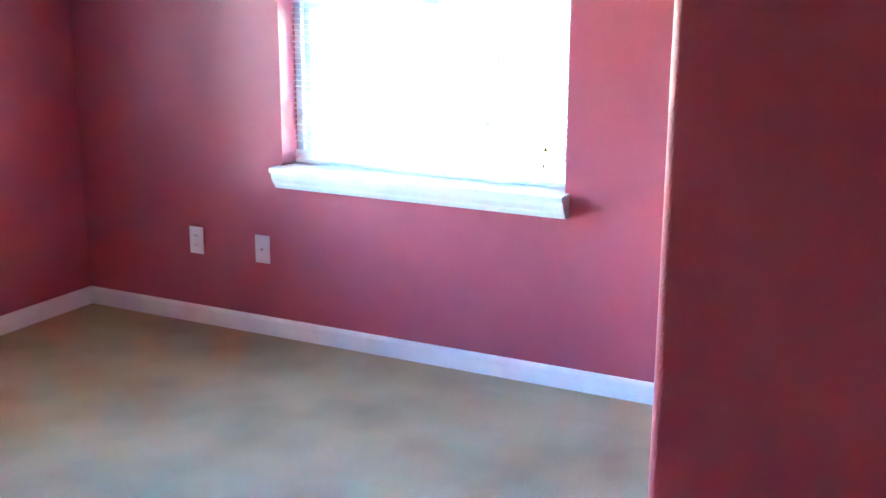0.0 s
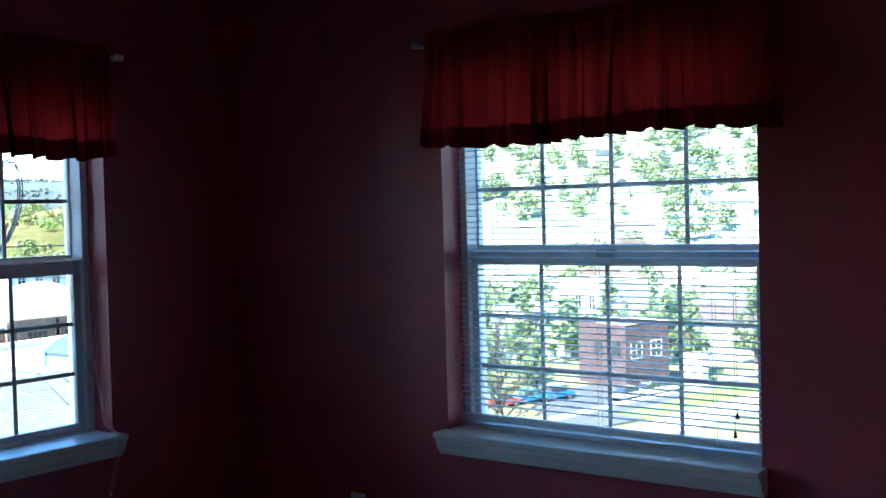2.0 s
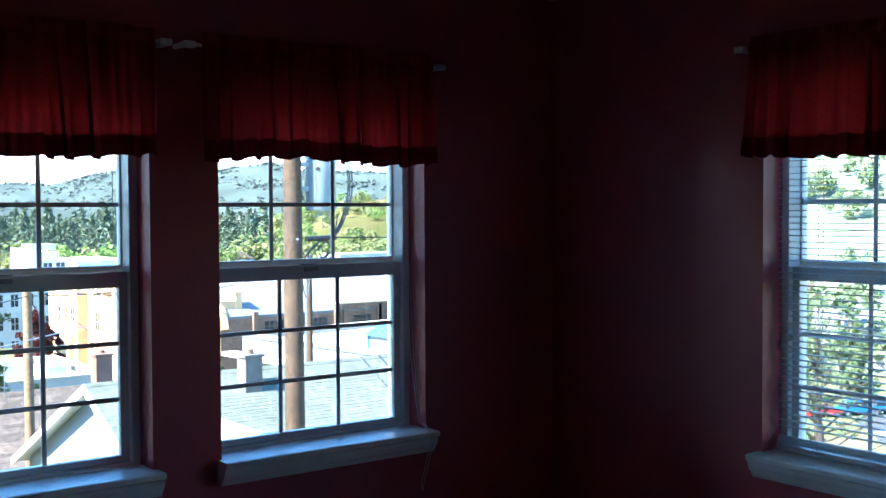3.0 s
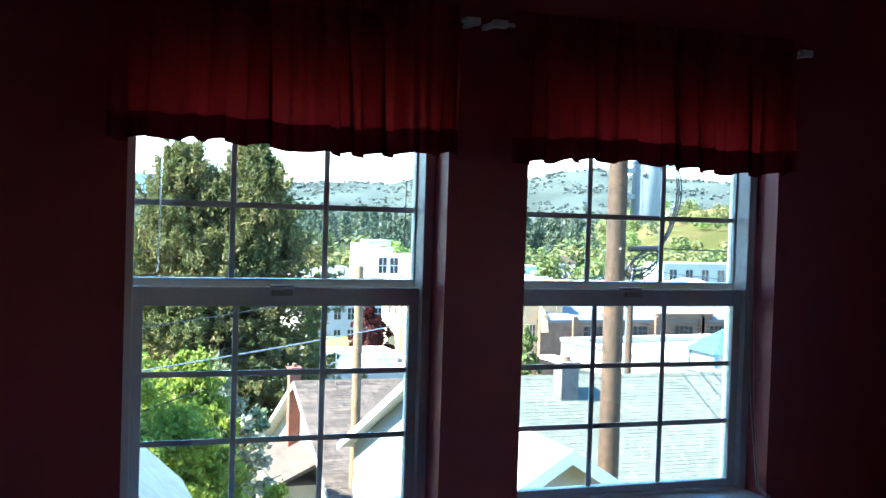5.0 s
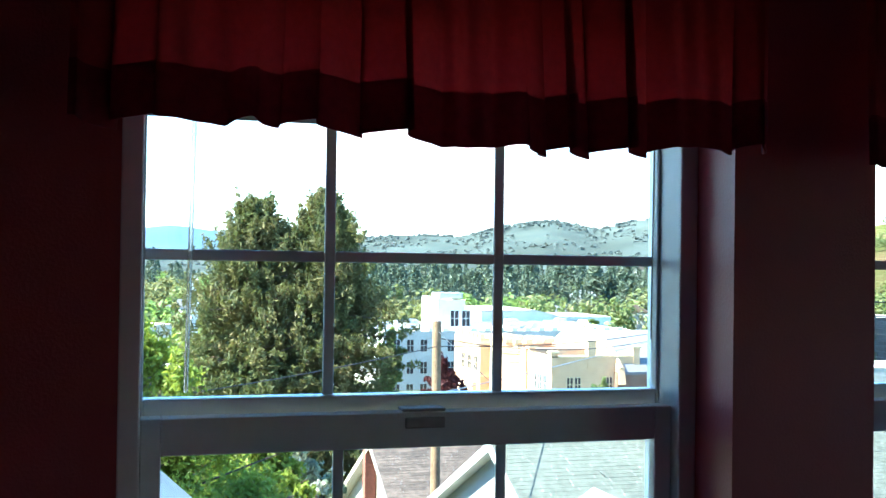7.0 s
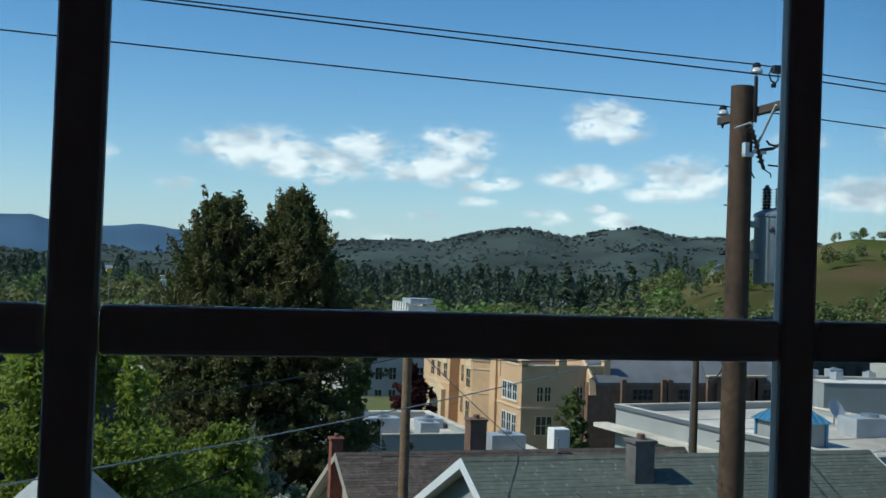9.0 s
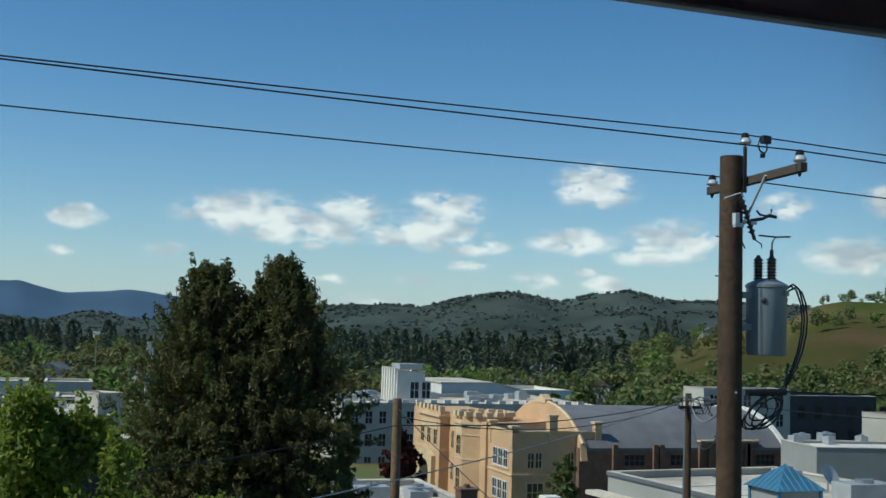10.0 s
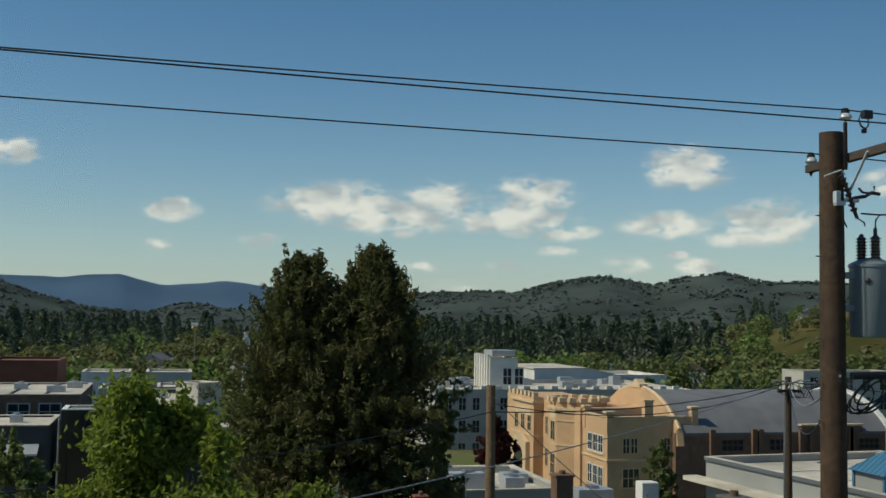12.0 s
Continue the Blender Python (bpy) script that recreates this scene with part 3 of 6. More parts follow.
part("tassel", lathe([(0.002, 0.02), (0.004, 0.012), (0.007, 0.0), (0.002, -0.002)], 10, (-0.7515, -0.080, 0.499)), M_PLATE, cord, "white plastic tassel", smooth=True)

# ---- wall plates ----
def plate(name, label, m, kind):
    p = thing(name, label, "wall plate", "wall plates")
    part("cover_plate", boxes((-0.036, 0.036, -0.006, -0.0005, -0.058, 0.058), bevel=0.003), M_PLATE, p)
    if kind == "jack":
        part("jack", lathe([(0.006, 0), (0.006, 0.006), (0.0035, 0.006), (0.0035, 0.012)], 12), M_LATCH, p, "round cable connector").matrix_local = pose(0, -0.006, 0, 90, 0, 0)
    else:
        for dz in (-0.020, 0.020):
            o = part("socket", boxes((-0.017, 0.017, -0.0078, -0.0055, dz - 0.014, dz + 0.014), bevel=0.002), M_PLATE, p)
            sl = bmesh.new()
            for dx in (-0.006, 0.006):
                box(sl, dx - 0.001, dx + 0.001, -0.0084, -0.0070, dz - 0.004, dz + 0.006)
            part("slots", sl, M_SLOT, o)
    p.matrix_world = m


plate("power_outlet", "white double power outlet low on a red wall", pose(0, -0.621, 0.360, 0, 0, -90), "power")
plate("cable_jack", "white cable wall plate low on a red wall", pose(0, -0.958, 0.360, 0, 0, -90), "jack")
plate("power_outlet", "white double power outlet low on a red wall", pose(0, -2.673, 0.366, 0, 0, -90), "power")
plate("power_outlet", "white double power outlet low on a red wall", pose(-0.540, 0, 0.350), "power")


# ---- outside: one sheet of ground out to the hills ----
def interp(x, pts):
    if x <= pts[0][0]:
        return pts[0][1]
    for (x0, y0), (x1, y1) in zip(pts, pts[1:]):
        if x <= x1:
            k = (x - x0) / (x1 - x0)
            return y0 + (y1 - y0) * k
    return pts[-1][1]


def smooth(k):
    k = max(0.0, min(1.0, k))
    return k * k * (3 - 2 * k)


BASE_N = [(0, -4.2), (14, -6.0), (26, -8.5), (50, -11.5), (110, -18.0), (200, -19.5), (9000, -19.5)]
BASE_E = [(0, -4.2), (25, -10.0), (62, -20.0), (115, -20.0), (160, -20.0), (9000, -20.0)]
# skylines: elevation in degrees by azimuth
SKY_MID = [(-180, 1.0), (-30, 1.8), (-12, 1.9), (-7.9, 1.5), (-6.3, 0.91), (-3.7, 0.27), (-1.25, 0.11), (0.9, 0.61), (3.5, 0.25), (8, 0.8), (11.9, 1.16), (13.9, 1.45), (17.7, 1.40), (19.8, 1.95), (22.1, 2.27), (24.7, 1.83), (26.5, 2.34), (28.2, 2.49), (30.5, 2.0), (32.5, 2.05), (45, 1.6), (180, 1.0)]
SKY_NEAR = [(-180, -2.0), (27, -2.0), (29.1, -0.88), (31.9, 0.34), (35.4, 0.9), (37.1, 1.95), (38.5, 2.2), (40.1, 2.15), (42.3, 2.45), (46, 3.0), (58, 5.5), (75, 7.5), (95, 8.0), (120, 6.0), (160, 2.0), (180, -2.0)]
SKY_FAR = [(-180, 1.6), (-60, 2.0), (-20, 1.7), (-7.9, 1.80), (-5.3, 1.76), (-3.2, 1.95), (-2.4, 2.0), (-1.6, 1.75), (-0.2, 1.46), (1.4, 1.6), (2.9, 1.76), (4.9, 1.49), (9, 1.2), (14, 1.0), (180, 1.0)]


def ground_z(x, y):
    d = math.hypot(x, y)
    az = math.degrees(math.atan2(x, y))
    e = smooth((az - 35) / 30) * smooth((150 - az) / 30)
    z = (1 - e) * interp(d, BASE_N) + e * interp(d, BASE_E)
    for sky, dist, near in ((SKY_MID, 1600.0, 0.62), (SKY_NEAR, 620.0, 0.40)):
        top = 1.7 + dist * math.tan(radians(interp(az, sky)))
        if top > z:
            wob = 1 + 0.14 * noise.noise(Vector((x / 120, y / 120, dist)))
            k = smooth((d / dist - near) / (1 - near)) * (1 - 0.15 * smooth((d / dist - 1) / 0.5))
            z = z + (top - z) * k * (wob if 0.02 < k < 0.9 else 1)
    return z


def ground_sheet():
    az = [(-180 + 6 * k) for k in range(25)] + [-36 + 0.5 * k for k in range(270)] + [99 + 4 * k for k in range(20)]
    rad = [0.5] + [4 * 1.075 ** k for k in range(90)]
    rad = [r for r in rad if r < 2500] + [2600]
    bm = bmesh.new()
    rows = [[bm.verts.new((r * math.sin(radians(a)), r * math.cos(radians(a)), ground_z(r * math.sin(radians(a)), r * math.cos(radians(a))))) for a in az] for r in rad]
    for i in range(len(rad) - 1):
        for j in range(len(az)):
            jj = (j + 1) % len(az)
            f = bm.faces.new((rows[i][j], rows[i][jj], rows[i + 1][jj], rows[i + 1][j]))
            c = f.calc_center_median()
            d, a = math.hypot(c.x, c.y), math.degrees(math.atan2(c.x, c.y))
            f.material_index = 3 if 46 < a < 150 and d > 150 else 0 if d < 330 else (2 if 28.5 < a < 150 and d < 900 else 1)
            f.smooth = True
    me = bpy.data.meshes.new("ground")
    bmesh.ops.recalc_face_normals(bm, faces=bm.faces)
    bm.to_mesh(me)
    bm.free()
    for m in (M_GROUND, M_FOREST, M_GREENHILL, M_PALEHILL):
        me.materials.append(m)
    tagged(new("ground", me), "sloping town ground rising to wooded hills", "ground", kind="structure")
    # the range behind everything, its blue air haze painted into the material
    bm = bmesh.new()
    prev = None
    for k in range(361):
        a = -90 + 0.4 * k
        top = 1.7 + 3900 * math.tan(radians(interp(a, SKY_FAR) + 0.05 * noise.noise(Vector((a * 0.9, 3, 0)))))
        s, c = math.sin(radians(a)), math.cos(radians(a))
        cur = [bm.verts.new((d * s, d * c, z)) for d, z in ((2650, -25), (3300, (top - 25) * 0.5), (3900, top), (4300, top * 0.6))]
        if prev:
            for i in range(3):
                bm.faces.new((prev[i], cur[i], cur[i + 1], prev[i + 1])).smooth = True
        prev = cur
    single("backdrop", bm, M_FARHILL, "distant mountain range with haze blue in its colour", "mountains", "structure")


ground_sheet()


# ---- trees ----
def rand_dir(rs, n):
    v = rs.normal(size=(n, 3))
    return v / np.linalg.norm(v, axis=1)[:, None]


def leaf_cloud(centres, sizes, rs, droop=0.3, slim=0.55):
    """Small bent leaf sprays at the given places: two quads each, folded along the middle."""
    n = len(centres)
    u = rand_dir(rs, n)
    u[:, 2] -= droop
    u /= np.linalg.norm(u, axis=1)[:, None]
    v = np.cross(u, rand_dir(rs, n))
    v /= np.linalg.norm(v, axis=1)[:, None]
    w = np.cross(u, v)
    s = sizes[:, None]
    lift = w * s * 0.25
    a, b = centres - u * s, centres + u * s * 0.9
    verts = np.stack([a, centres - v * s * slim + lift, b, centres + v * s * slim + lift], axis=1).reshape(-1, 3)
    i = np.arange(n) * 4
    faces = np.concatenate([np.stack([i, i + 1, i + 2], 1), np.stack([i, i + 2, i + 3], 1)])
    return verts, faces


def crown(name, verts, faces, material, parent=None, kind=""):
    ob = raw(name, verts.tolist(), faces.tolist(), material)
    if parent:
        ob.parent = parent
    return tagged(ob, kind=kind)


def trunk_mesh(points, r0, r1):
    bm = bmesh.new()
    n = len(points) - 1
    for k in range(n):
        cyl(bm, points[k], points[k + 1], r0 + (r1 - r0) * k / n, r0 + (r1 - r0) * (k + 1) / n, 9)
    return bm


def big_cedar(x, y, z0):
    """A tall broad conifer with two tops and ragged, drooping sprays."""
    rs = np.random.RandomState(11)
    t = thing("conifer_tree", "tall dark broad conifer with two ragged tops", "tree", at=(x, y, z0))
    h1, h2 = 3.80 - z0, 4.05 - z0
    tops = [(-1.70, 0.3, h1, 470), (1.15, -0.2, h2, 470), (-0.1, 0.1, 2.0 - z0, 330)]
    tr = trunk_mesh([(0, 0, -0.5), (0.05, 0, 2.5), (0, 0.05, 5)], 0.55, 0.42)
    for tx, ty, th, _ in tops[:2]:
        for a, b, r in (((0, 0.05, 5), (tx * 0.5, ty, 8), 0.32), ((tx * 0.5, ty, 8), (tx, ty, th - 0.6), 0.2)):
            cyl(tr, a, b, r, r * 0.5, 8)
    part("trunk", tr, M_BARK, t)
    limbs = bmesh.new()
    cs, ss = [], []
    for tx, ty, th, count in tops:
        for k in range(count):
            zz = 1.0 + (th - 1.0) * rs.rand() ** 0.72
            f = (th - zz) / (th - 1.0)
            long = rs.rand() ** 1.6
            reach = 0.16 + 6.3 * f ** 0.63 * (0.48 + 0.62 * long)
            reach *= min(1.0, 0.40 + 6.0 * f) * (1.28 if rs.rand() < 0.10 else 1.0)
            if f > 0.80:
                reach *= 1 - 0.9 * (f - 0.80)
            a = rs.rand() * 2 * math.pi
            cx, cy = tx * min(1.0, 0.55 + 0.5 * (1 - f)), ty
            root = np.array((cx, cy, zz - 0.1))
            out = np.array((math.cos(a), math.sin(a), 0.0))
            tip = root + out * reach + np.array((0, 0, 0.35 * rs.rand() - 0.10 * reach))
            if k % 4 == 0:
                cyl(limbs, root, tip * 0.85 + root * 0.15, 0.05, 0.012, 5)
            # each bough carries a handful of tufts that rise or hang from it
            for q in range(6):
                tt = 0.30 + 0.72 * rs.rand() ** 0.7
                c = root + (tip - root) * tt + rs.normal(size=3) * np.array((0.30, 0.30, 0.18))
                n = 26
                way = np.array((out[0] * 0.5, out[1] * 0.5, 0.85 if f < 0.35 else 0.45 - 0.8 * rs.rand()))
                s = rs.rand(n)
                p = c + way * (s[:, None] - 0.3) * (0.45 + 0.25 * rs.rand()) + rs.normal(size=(n, 3)) * 0.100 * (1.2 - 0.9 * s)[:, None]
                cs.append(p)
                ss.append((0.08 + 0.12 * rs.rand(n)) * (1.1 - 0.3 * s))
    part("limbs", limbs, M_BARK, t, kind="stuff")
    crown("crown", *leaf_cloud(np.concatenate(cs), np.concatenate(ss), rs, 0.45, 0.27), L_CEDAR, t)


def leafy_tree(name, label, x, y, z0, height, radius, material, seed, count=14000, leaf=0.12, low=0.22, group="", taper=0.72):
    rs = np.random.RandomState(seed)
    t = thing(name, label, "tree" if "tree" in name else "bush", group, at=(x, y, z0))
    tr = trunk_mesh([(0, 0, -0.4), (0.01 * height, 0, height * 0.3), (0, 0.03 * height, height * 0.6), (0.02 * height, 0.03 * height, height * 0.88)], 0.032 * height, 0.008 * height)
    blobs = []
    lean = rs.rand() * 6.283
    for k in range(52):
        f = low + (1 - low) * rs.rand() ** 1.1
        g = (f - low) / (1 - low)
        a = rs.rand() * 6.283
        side = 1 + 0.22 * math.cos(a - lean) + 0.16 * math.sin(3 * a + lean)
        rr = radius * min(1.0, 0.62 + 1.6 * g) * (1 - g) ** taper * side * (0.45 + 0.62 * rs.rand())
        root = np.array((0, 0.02 * height, height * max(0.2, f - 0.10 - 0.05 * rs.rand())))
        tip = np.array((rr * math.cos(a), rr * math.sin(a), height * min(0.99, f + 0.05 * rs.rand())))
        cyl(tr, root, tip, 0.008 * height * (1.1 - g), 0.002 * height, 5)
        for q in (0.42, 0.66, 0.86, 1.02):
            if rs.rand() < 0.80:
                c = root + (tip - root) * q + rs.normal(size=3) * 0.055 * radius
                blobs.append((c, radius * (0.045 + 0.075 * rs.rand()) * (1.1 - 0.45 * g), 0.55 + 0.5 * rs.rand()))
    # upright shoots at the top and edge
    for k in range(12):
        b = blobs[rs.randint(len(blobs))][0] if k > 4 else np.array((rs.normal() * 0.06 * radius, rs.normal() * 0.06 * radius, height * 0.93))
        for q in range(3):
            blobs.append((b + np.array((0, 0, 0.04 * height * q + 0.02 * height)), radius * (0.05 - 0.013 * q), 2.2))
    part("trunk", tr, M_BARK, t)
    w = np.array([b[1] ** 2 for b in blobs])
    pick = rs.choice(len(blobs), count, p=w / w.sum())
    d = rs.normal(size=(count, 3)) * 0.55
    c = np.array([blobs[i][0] for i in pick]) + d * np.array([blobs[i][1] for i in pick])[:, None]
    c[:, 2] += (d[:, 2] * np.array([blobs[i][1] * (blobs[i][2] - 1) for i in pick]))
    crown("crown", *leaf_cloud(c, leaf * (0.6 + 0.8 * rs.rand(count)), rs), material, t)
    return t


big_cedar(4.75, 45.0, -10.8)
leafy_tree("leafy_tree", "bright green leafy tree below the window", -2.7, 23.0, -8.0, 7.8, 5.6, L_MAPLE, 21, 64000, 0.080, taper=0.88)
leafy_tree("leafy_tree", "bright green leafy tree in a back garden", -8.4, 26.0, -8.4, 7.6, 3.6, L_MAPLE, 22, 22000, 0.14)
leafy_tree("leafy_tree", "green tree beside a dark conifer", 1.2, 27.0, -8.6, 5.9, 3.5, L_MAPLE, 23, 34000, 0.095)
leafy_tree("leafy_tree", "rounded dark green tree before shop roofs", -9.4, 60.0, -12.8, 7.6, 3.9, L_TOWN, 28, 12000, 0.16, 0.08, taper=0.4)
leafy_tree("flowering_bush", "bush with pale blossom in front of a conifer", 2.5, 30.0, -9.0, 5.6, 2.3, L_FLOWER, 24, 12000, 0.11)
leafy_tree("leafy_tree", "green tree at the side of a conifer", 9.6, 48.0, -11.4, 9.4, 1.7, L_TOWN, 25, 7000, 0.14)
leafy_tree("red_leaf_tree", "dark red leaved tree before a grey building", 34.5, 122.0, -18.6, 8.8, 3.6, L_RED, 26, 7000, 0.28)
leafy_tree("round_bush", "rounded green tree against a tan wall", 47.5, 106.0, -17.8, 6.6, 2.6, L_TOWN, 27, 9000, 0.22, 0.05, taper=0.35)


def lumpy_crown(rs, lumps, per, centre, spread, lump_r, leaf, up=0.3):
    """Leaves lying over the outsides of several lumps, so that a crown has lit tops and shaded undersides."""
    mids = np.array(centre) + rand_dir(rs, lumps) * (0.35 + 0.65 * rs.rand(lumps) ** 0.5)[:, None] * np.array(spread)
    radii = lump_r * (0.7 + 0.6 * rs.rand(lumps))
    n = lumps * per
    out = rand_dir(rs, n)
    c = np.repeat(mids, per, 0) + out * np.repeat(radii, per)[:, None] * (0.75 + 0.35 * rs.rand(n))[:, None]
    face = out + 0.40 * rs.normal(size=(n, 3)) + np.array((0, 0, up))
    face /= np.linalg.norm(face, axis=1)[:, None]
    u = np.cross(face, rand_dir(rs, n))
    u /= np.linalg.norm(u, axis=1)[:, None]
    v = np.cross(face, u)
    s = (leaf * (0.7 + 0.6 * rs.rand(n)))[:, None]
    verts = np.stack([c - u * s, c - v * s * 0.8 + face * s * 0.2, c + u * s, c + v * s * 0.8 + face * s * 0.2], axis=1).reshape(-1, 3)
    i = np.arange(n) * 4
    return verts, np.concatenate([np.stack([i, i + 1, i + 2], 1), np.stack([i, i + 2, i + 3], 1)])


def tree_forms():
    """A few small crowns for the town and valley woods: unit height, base at 0."""
    forms = []
    for k in range(8):
        rs = np.random.RandomState(40 + k)
        if k < 5:
            forms.append(lumpy_crown(rs, 11, 17, (0, 0, 0.55), (0.28, 0.28, 0.33), 0.145, 0.058))
        else:
            n = 190
            f = rs.rand(n) ** 0.7
            a = rs.rand(n) * 6.283
            r = 0.02 + 0.20 * (1 - f) * (0.5 + 0.6 * rs.rand(n))
            c = np.stack([r * np.cos(a), r * np.sin(a), 0.05 + 0.93 * f], 1)
            forms.append(leaf_cloud(c, 0.03 + 0.035 * rs.rand(n), rs, 0.4, 0.4))
    return forms


def woods(name, label, places, material, forms, seed):
    rs = np.random.RandomState(seed)
    vs, fs, off = [], [], 0
    for x, y, z, h in places:
        v, f = forms[rs.randint(len(forms))]
        a = rs.rand() * 6.283
        wide = 0.8 + 0.5 * rs.rand()
        m = np.array(((math.cos(a) * wide, -math.sin(a) * wide, 0), (math.sin(a) * wide, math.cos(a) * wide, 0), (0, 0, 1)))
        vs.append((v @ m.T) * h + np.array((x, y, z)))
        fs.append(f + off)
        off += len(v)
    ob = crown(name, np.concatenate(vs), np.concatenate(fs), material)
    tagged(ob, label, "woods", kind="stuff")


def hill_forms():
    """Coarse little crowns for woods more than a kilometre off."""
    out = []
    for k in range(5):
        rs = np.random.RandomState(70 + k)
        out.append(lumpy_crown(rs, 4, 4, (0, 0, 0.5), (0.35, 0.35, 0.16), 0.26, 0.28, 1.1))
    return out


FORMS = tree_forms()
_rs = np.random.RandomState(5)
_a, _b, _o, _g, _c2 = [], [], [], [], []
for _k in range(3000):
    az, d = radians(-14 + 58 * _rs.rand()), 225 + 800 * _rs.rand() ** 1.15
    x, y = d * math.sin(az), d * math.cos(az)
    z, h = ground_z(x, y), 7 + 8 * _rs.rand()
    n_ = noise.noise(Vector((x / 90, y / 90, 1.0)))
    deg = math.degrees(az)
    if d < 380 and n_ < -0.12:
        continue
    if deg > 30 and d > 330:
        if n_ < (0.26 if deg > 33 else 0.12):
            continue
        h *= 0.7
    tint = noise.noise(Vector((x / 40, y / 40, 5.0))) + 0.5 * (_rs.rand() - 0.5)
    if n_ + 0.5 * _rs.rand() > 0.42 and d > 360 and deg < 31:
        _b.append((x, y, z - 0.5, h * 1.45 + 3))
    else:
        (_o if tint < -0.12 else _g if tint > 0.16 else _a).append((x, y, z - 0.5, h))
for _k in range(240):
    az, d = radians(-16 + 21 * _rs.rand()), 122 + 120 * _rs.rand()
    x, y = d * math.sin(az), d * math.cos(az)
    if d < 150 and x < -9.0 and y < 124:
        continue
    (_a if _rs.rand() < 0.6 else _o).append((x, y, ground_z(x, y) - 0.5, 6 + 5.0 * _rs.rand()))
for _k in range(40):
    _a.append((88 + 60 * _rs.rand(), 180 + 40 * _rs.rand(), -20, 8 + 6 * _rs.rand()))
for _k in range(170):
    az, d = radians(29.5 + 14 * _rs.rand()), 235 + 110 * _rs.rand()
    x, y = d * math.sin(az), d * math.cos(az)
    (_a if _rs.rand() < 0.7 else _o).append((x, y, ground_z(x, y) - 0.5, 7 + 6 * _rs.rand()))
woods("valley_trees", "mixed green trees across the valley floor", _a, L_TOWN, FORMS[:5], 6)
woods("valley_trees", "olive green trees across the valley floor", _o, L_OLIVE, FORMS[:5], 16)
woods("valley_trees", "fresh green trees across the valley floor", _g, L_BRIGHT, FORMS[:5], 17)
woods("valley_conifers", "dark conifers in the valley woods", _b, L_DARK, FORMS[5:], 7)
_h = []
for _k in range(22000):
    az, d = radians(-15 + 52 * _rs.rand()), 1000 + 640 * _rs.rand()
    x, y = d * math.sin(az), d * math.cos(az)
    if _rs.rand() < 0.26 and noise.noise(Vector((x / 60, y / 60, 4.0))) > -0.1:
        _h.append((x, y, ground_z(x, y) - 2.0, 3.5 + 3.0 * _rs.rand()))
woods("hill_woods", "woods covering the middle hills with haze in their colour", _h, L_HILL, hill_forms(), 9)
# east of the house: a wooded upper slope, a pale open slope below it, trees along the street
for _k in range(1150):
    az = 46 + 48 * _rs.rand()
    d = 355 + 145 * _rs.rand() if _k % 4 > 1 else (150 + 75 * _rs.rand() if _k % 4 else 230 + 125 * _rs.rand())
    x, y = d * math.sin(radians(az)), d * math.cos(radians(az))
    if 230 < d < 355 and noise.noise(Vector((x / 30, y / 30, 2.0))) < 0.15:
        continue
    _c2.append((x, y, ground_z(x, y) - 0.5, 5 + 6 * _rs.rand()))
woods("hillside_trees", "green trees on the hillside east of the house", _c2, L_EAST, FORMS[:5], 8)


# ---- poles, transformer, cables ----
def utility_pole(x, y, z0, z1, r0, r1, material, label):
    p = thing("utility_pole", label, "utility pole", at=(x, y, 0))
    part("pole_shaft", trunk_mesh([(0, 0, z0 - 1), (0.02, 0, z0 + (z1 - z0) * 0.4), (0.0, 0.0, z1)], r0, r1), material, p, smooth=True)
    return p


PX, PY = 7.55, 15.0
main_pole = utility_pole(PX, PY, -8.6, 4.69, 0.235, 0.180, M_POLE, "dark wooden utility pole with crossarm and hardware")
# the crossarm stands across the lines
ARM = Vector((-0.10, -0.995, 0.0))
arm = prism([(-0.055, -0.065), (0.055, -0.065), (0.055, 0.065), (-0.055, 0.065)], "x", -1.25, 1.72)
bmesh.ops.bevel(arm, geom=arm.edges[:], offset=0.006, segments=1, affect="EDGES")
arm_m = Matrix.Translation((0.0, 0.0, 4.30)) @ Matrix.Rotation(math.atan2(ARM.y, ARM.x), 4, "Z") @ Matrix.Translation((0, 0.25, 0))
bmesh.ops.transform(arm, matrix=arm_m, verts=arm.verts)
part("crossarm", arm, M_ARM, main_pole, "weathered wooden crossarm")


def on_arm(u, dz, off=-0.23):
    return arm_m @ Vector((u, 0, dz))


INS = [(0.0, 0.0, 0.0), (0.045, 0.03, 0.0)]
DOME = [(0.014, -0.14), (0.014, 0.02), (0.075, 0.02), (0.098, 0.045), (0.090, 0.085), (0.060, 0.115), (0.030, 0.12)]
KNOB = [(0.030, 0.115), (0.062, 0.12), (0.066, 0.155), (0.045, 0.165), (0.055, 0.185), (0.030, 0.20), (0.0, 0.20)]
for u in (-1.15, 1.60):
    q = on_arm(u, 0.065)
    ins = part("insulator", lathe(DOME, 16, q), M_PORC, main_pole, "pale porcelain pin insulator", smooth=True)
    part("wire_tie", lathe(KNOB, 12, q), M_SLOT, ins, smooth=True)
    part("pin_nut", lathe([(0.0, -0.20), (0.02, -0.18), (0.03, -0.14), (0.012, -0.13)], 10, q), M_ARM, ins)
part("ridge_pin", boxes((0.10, 0.15, -0.21, -0.17, 4.10, 4.83), bevel=0.004), M_ARM, main_pole)
ins = part("insulator", lathe(DOME, 16, (0.125, -0.19, 4.85)), M_PORC, main_pole, "pale porcelain top insulator", smooth=True)
part("wire_tie", lathe(KNOB, 12, (0.125, -0.19, 4.85)), M_SLOT, ins, smooth=True)
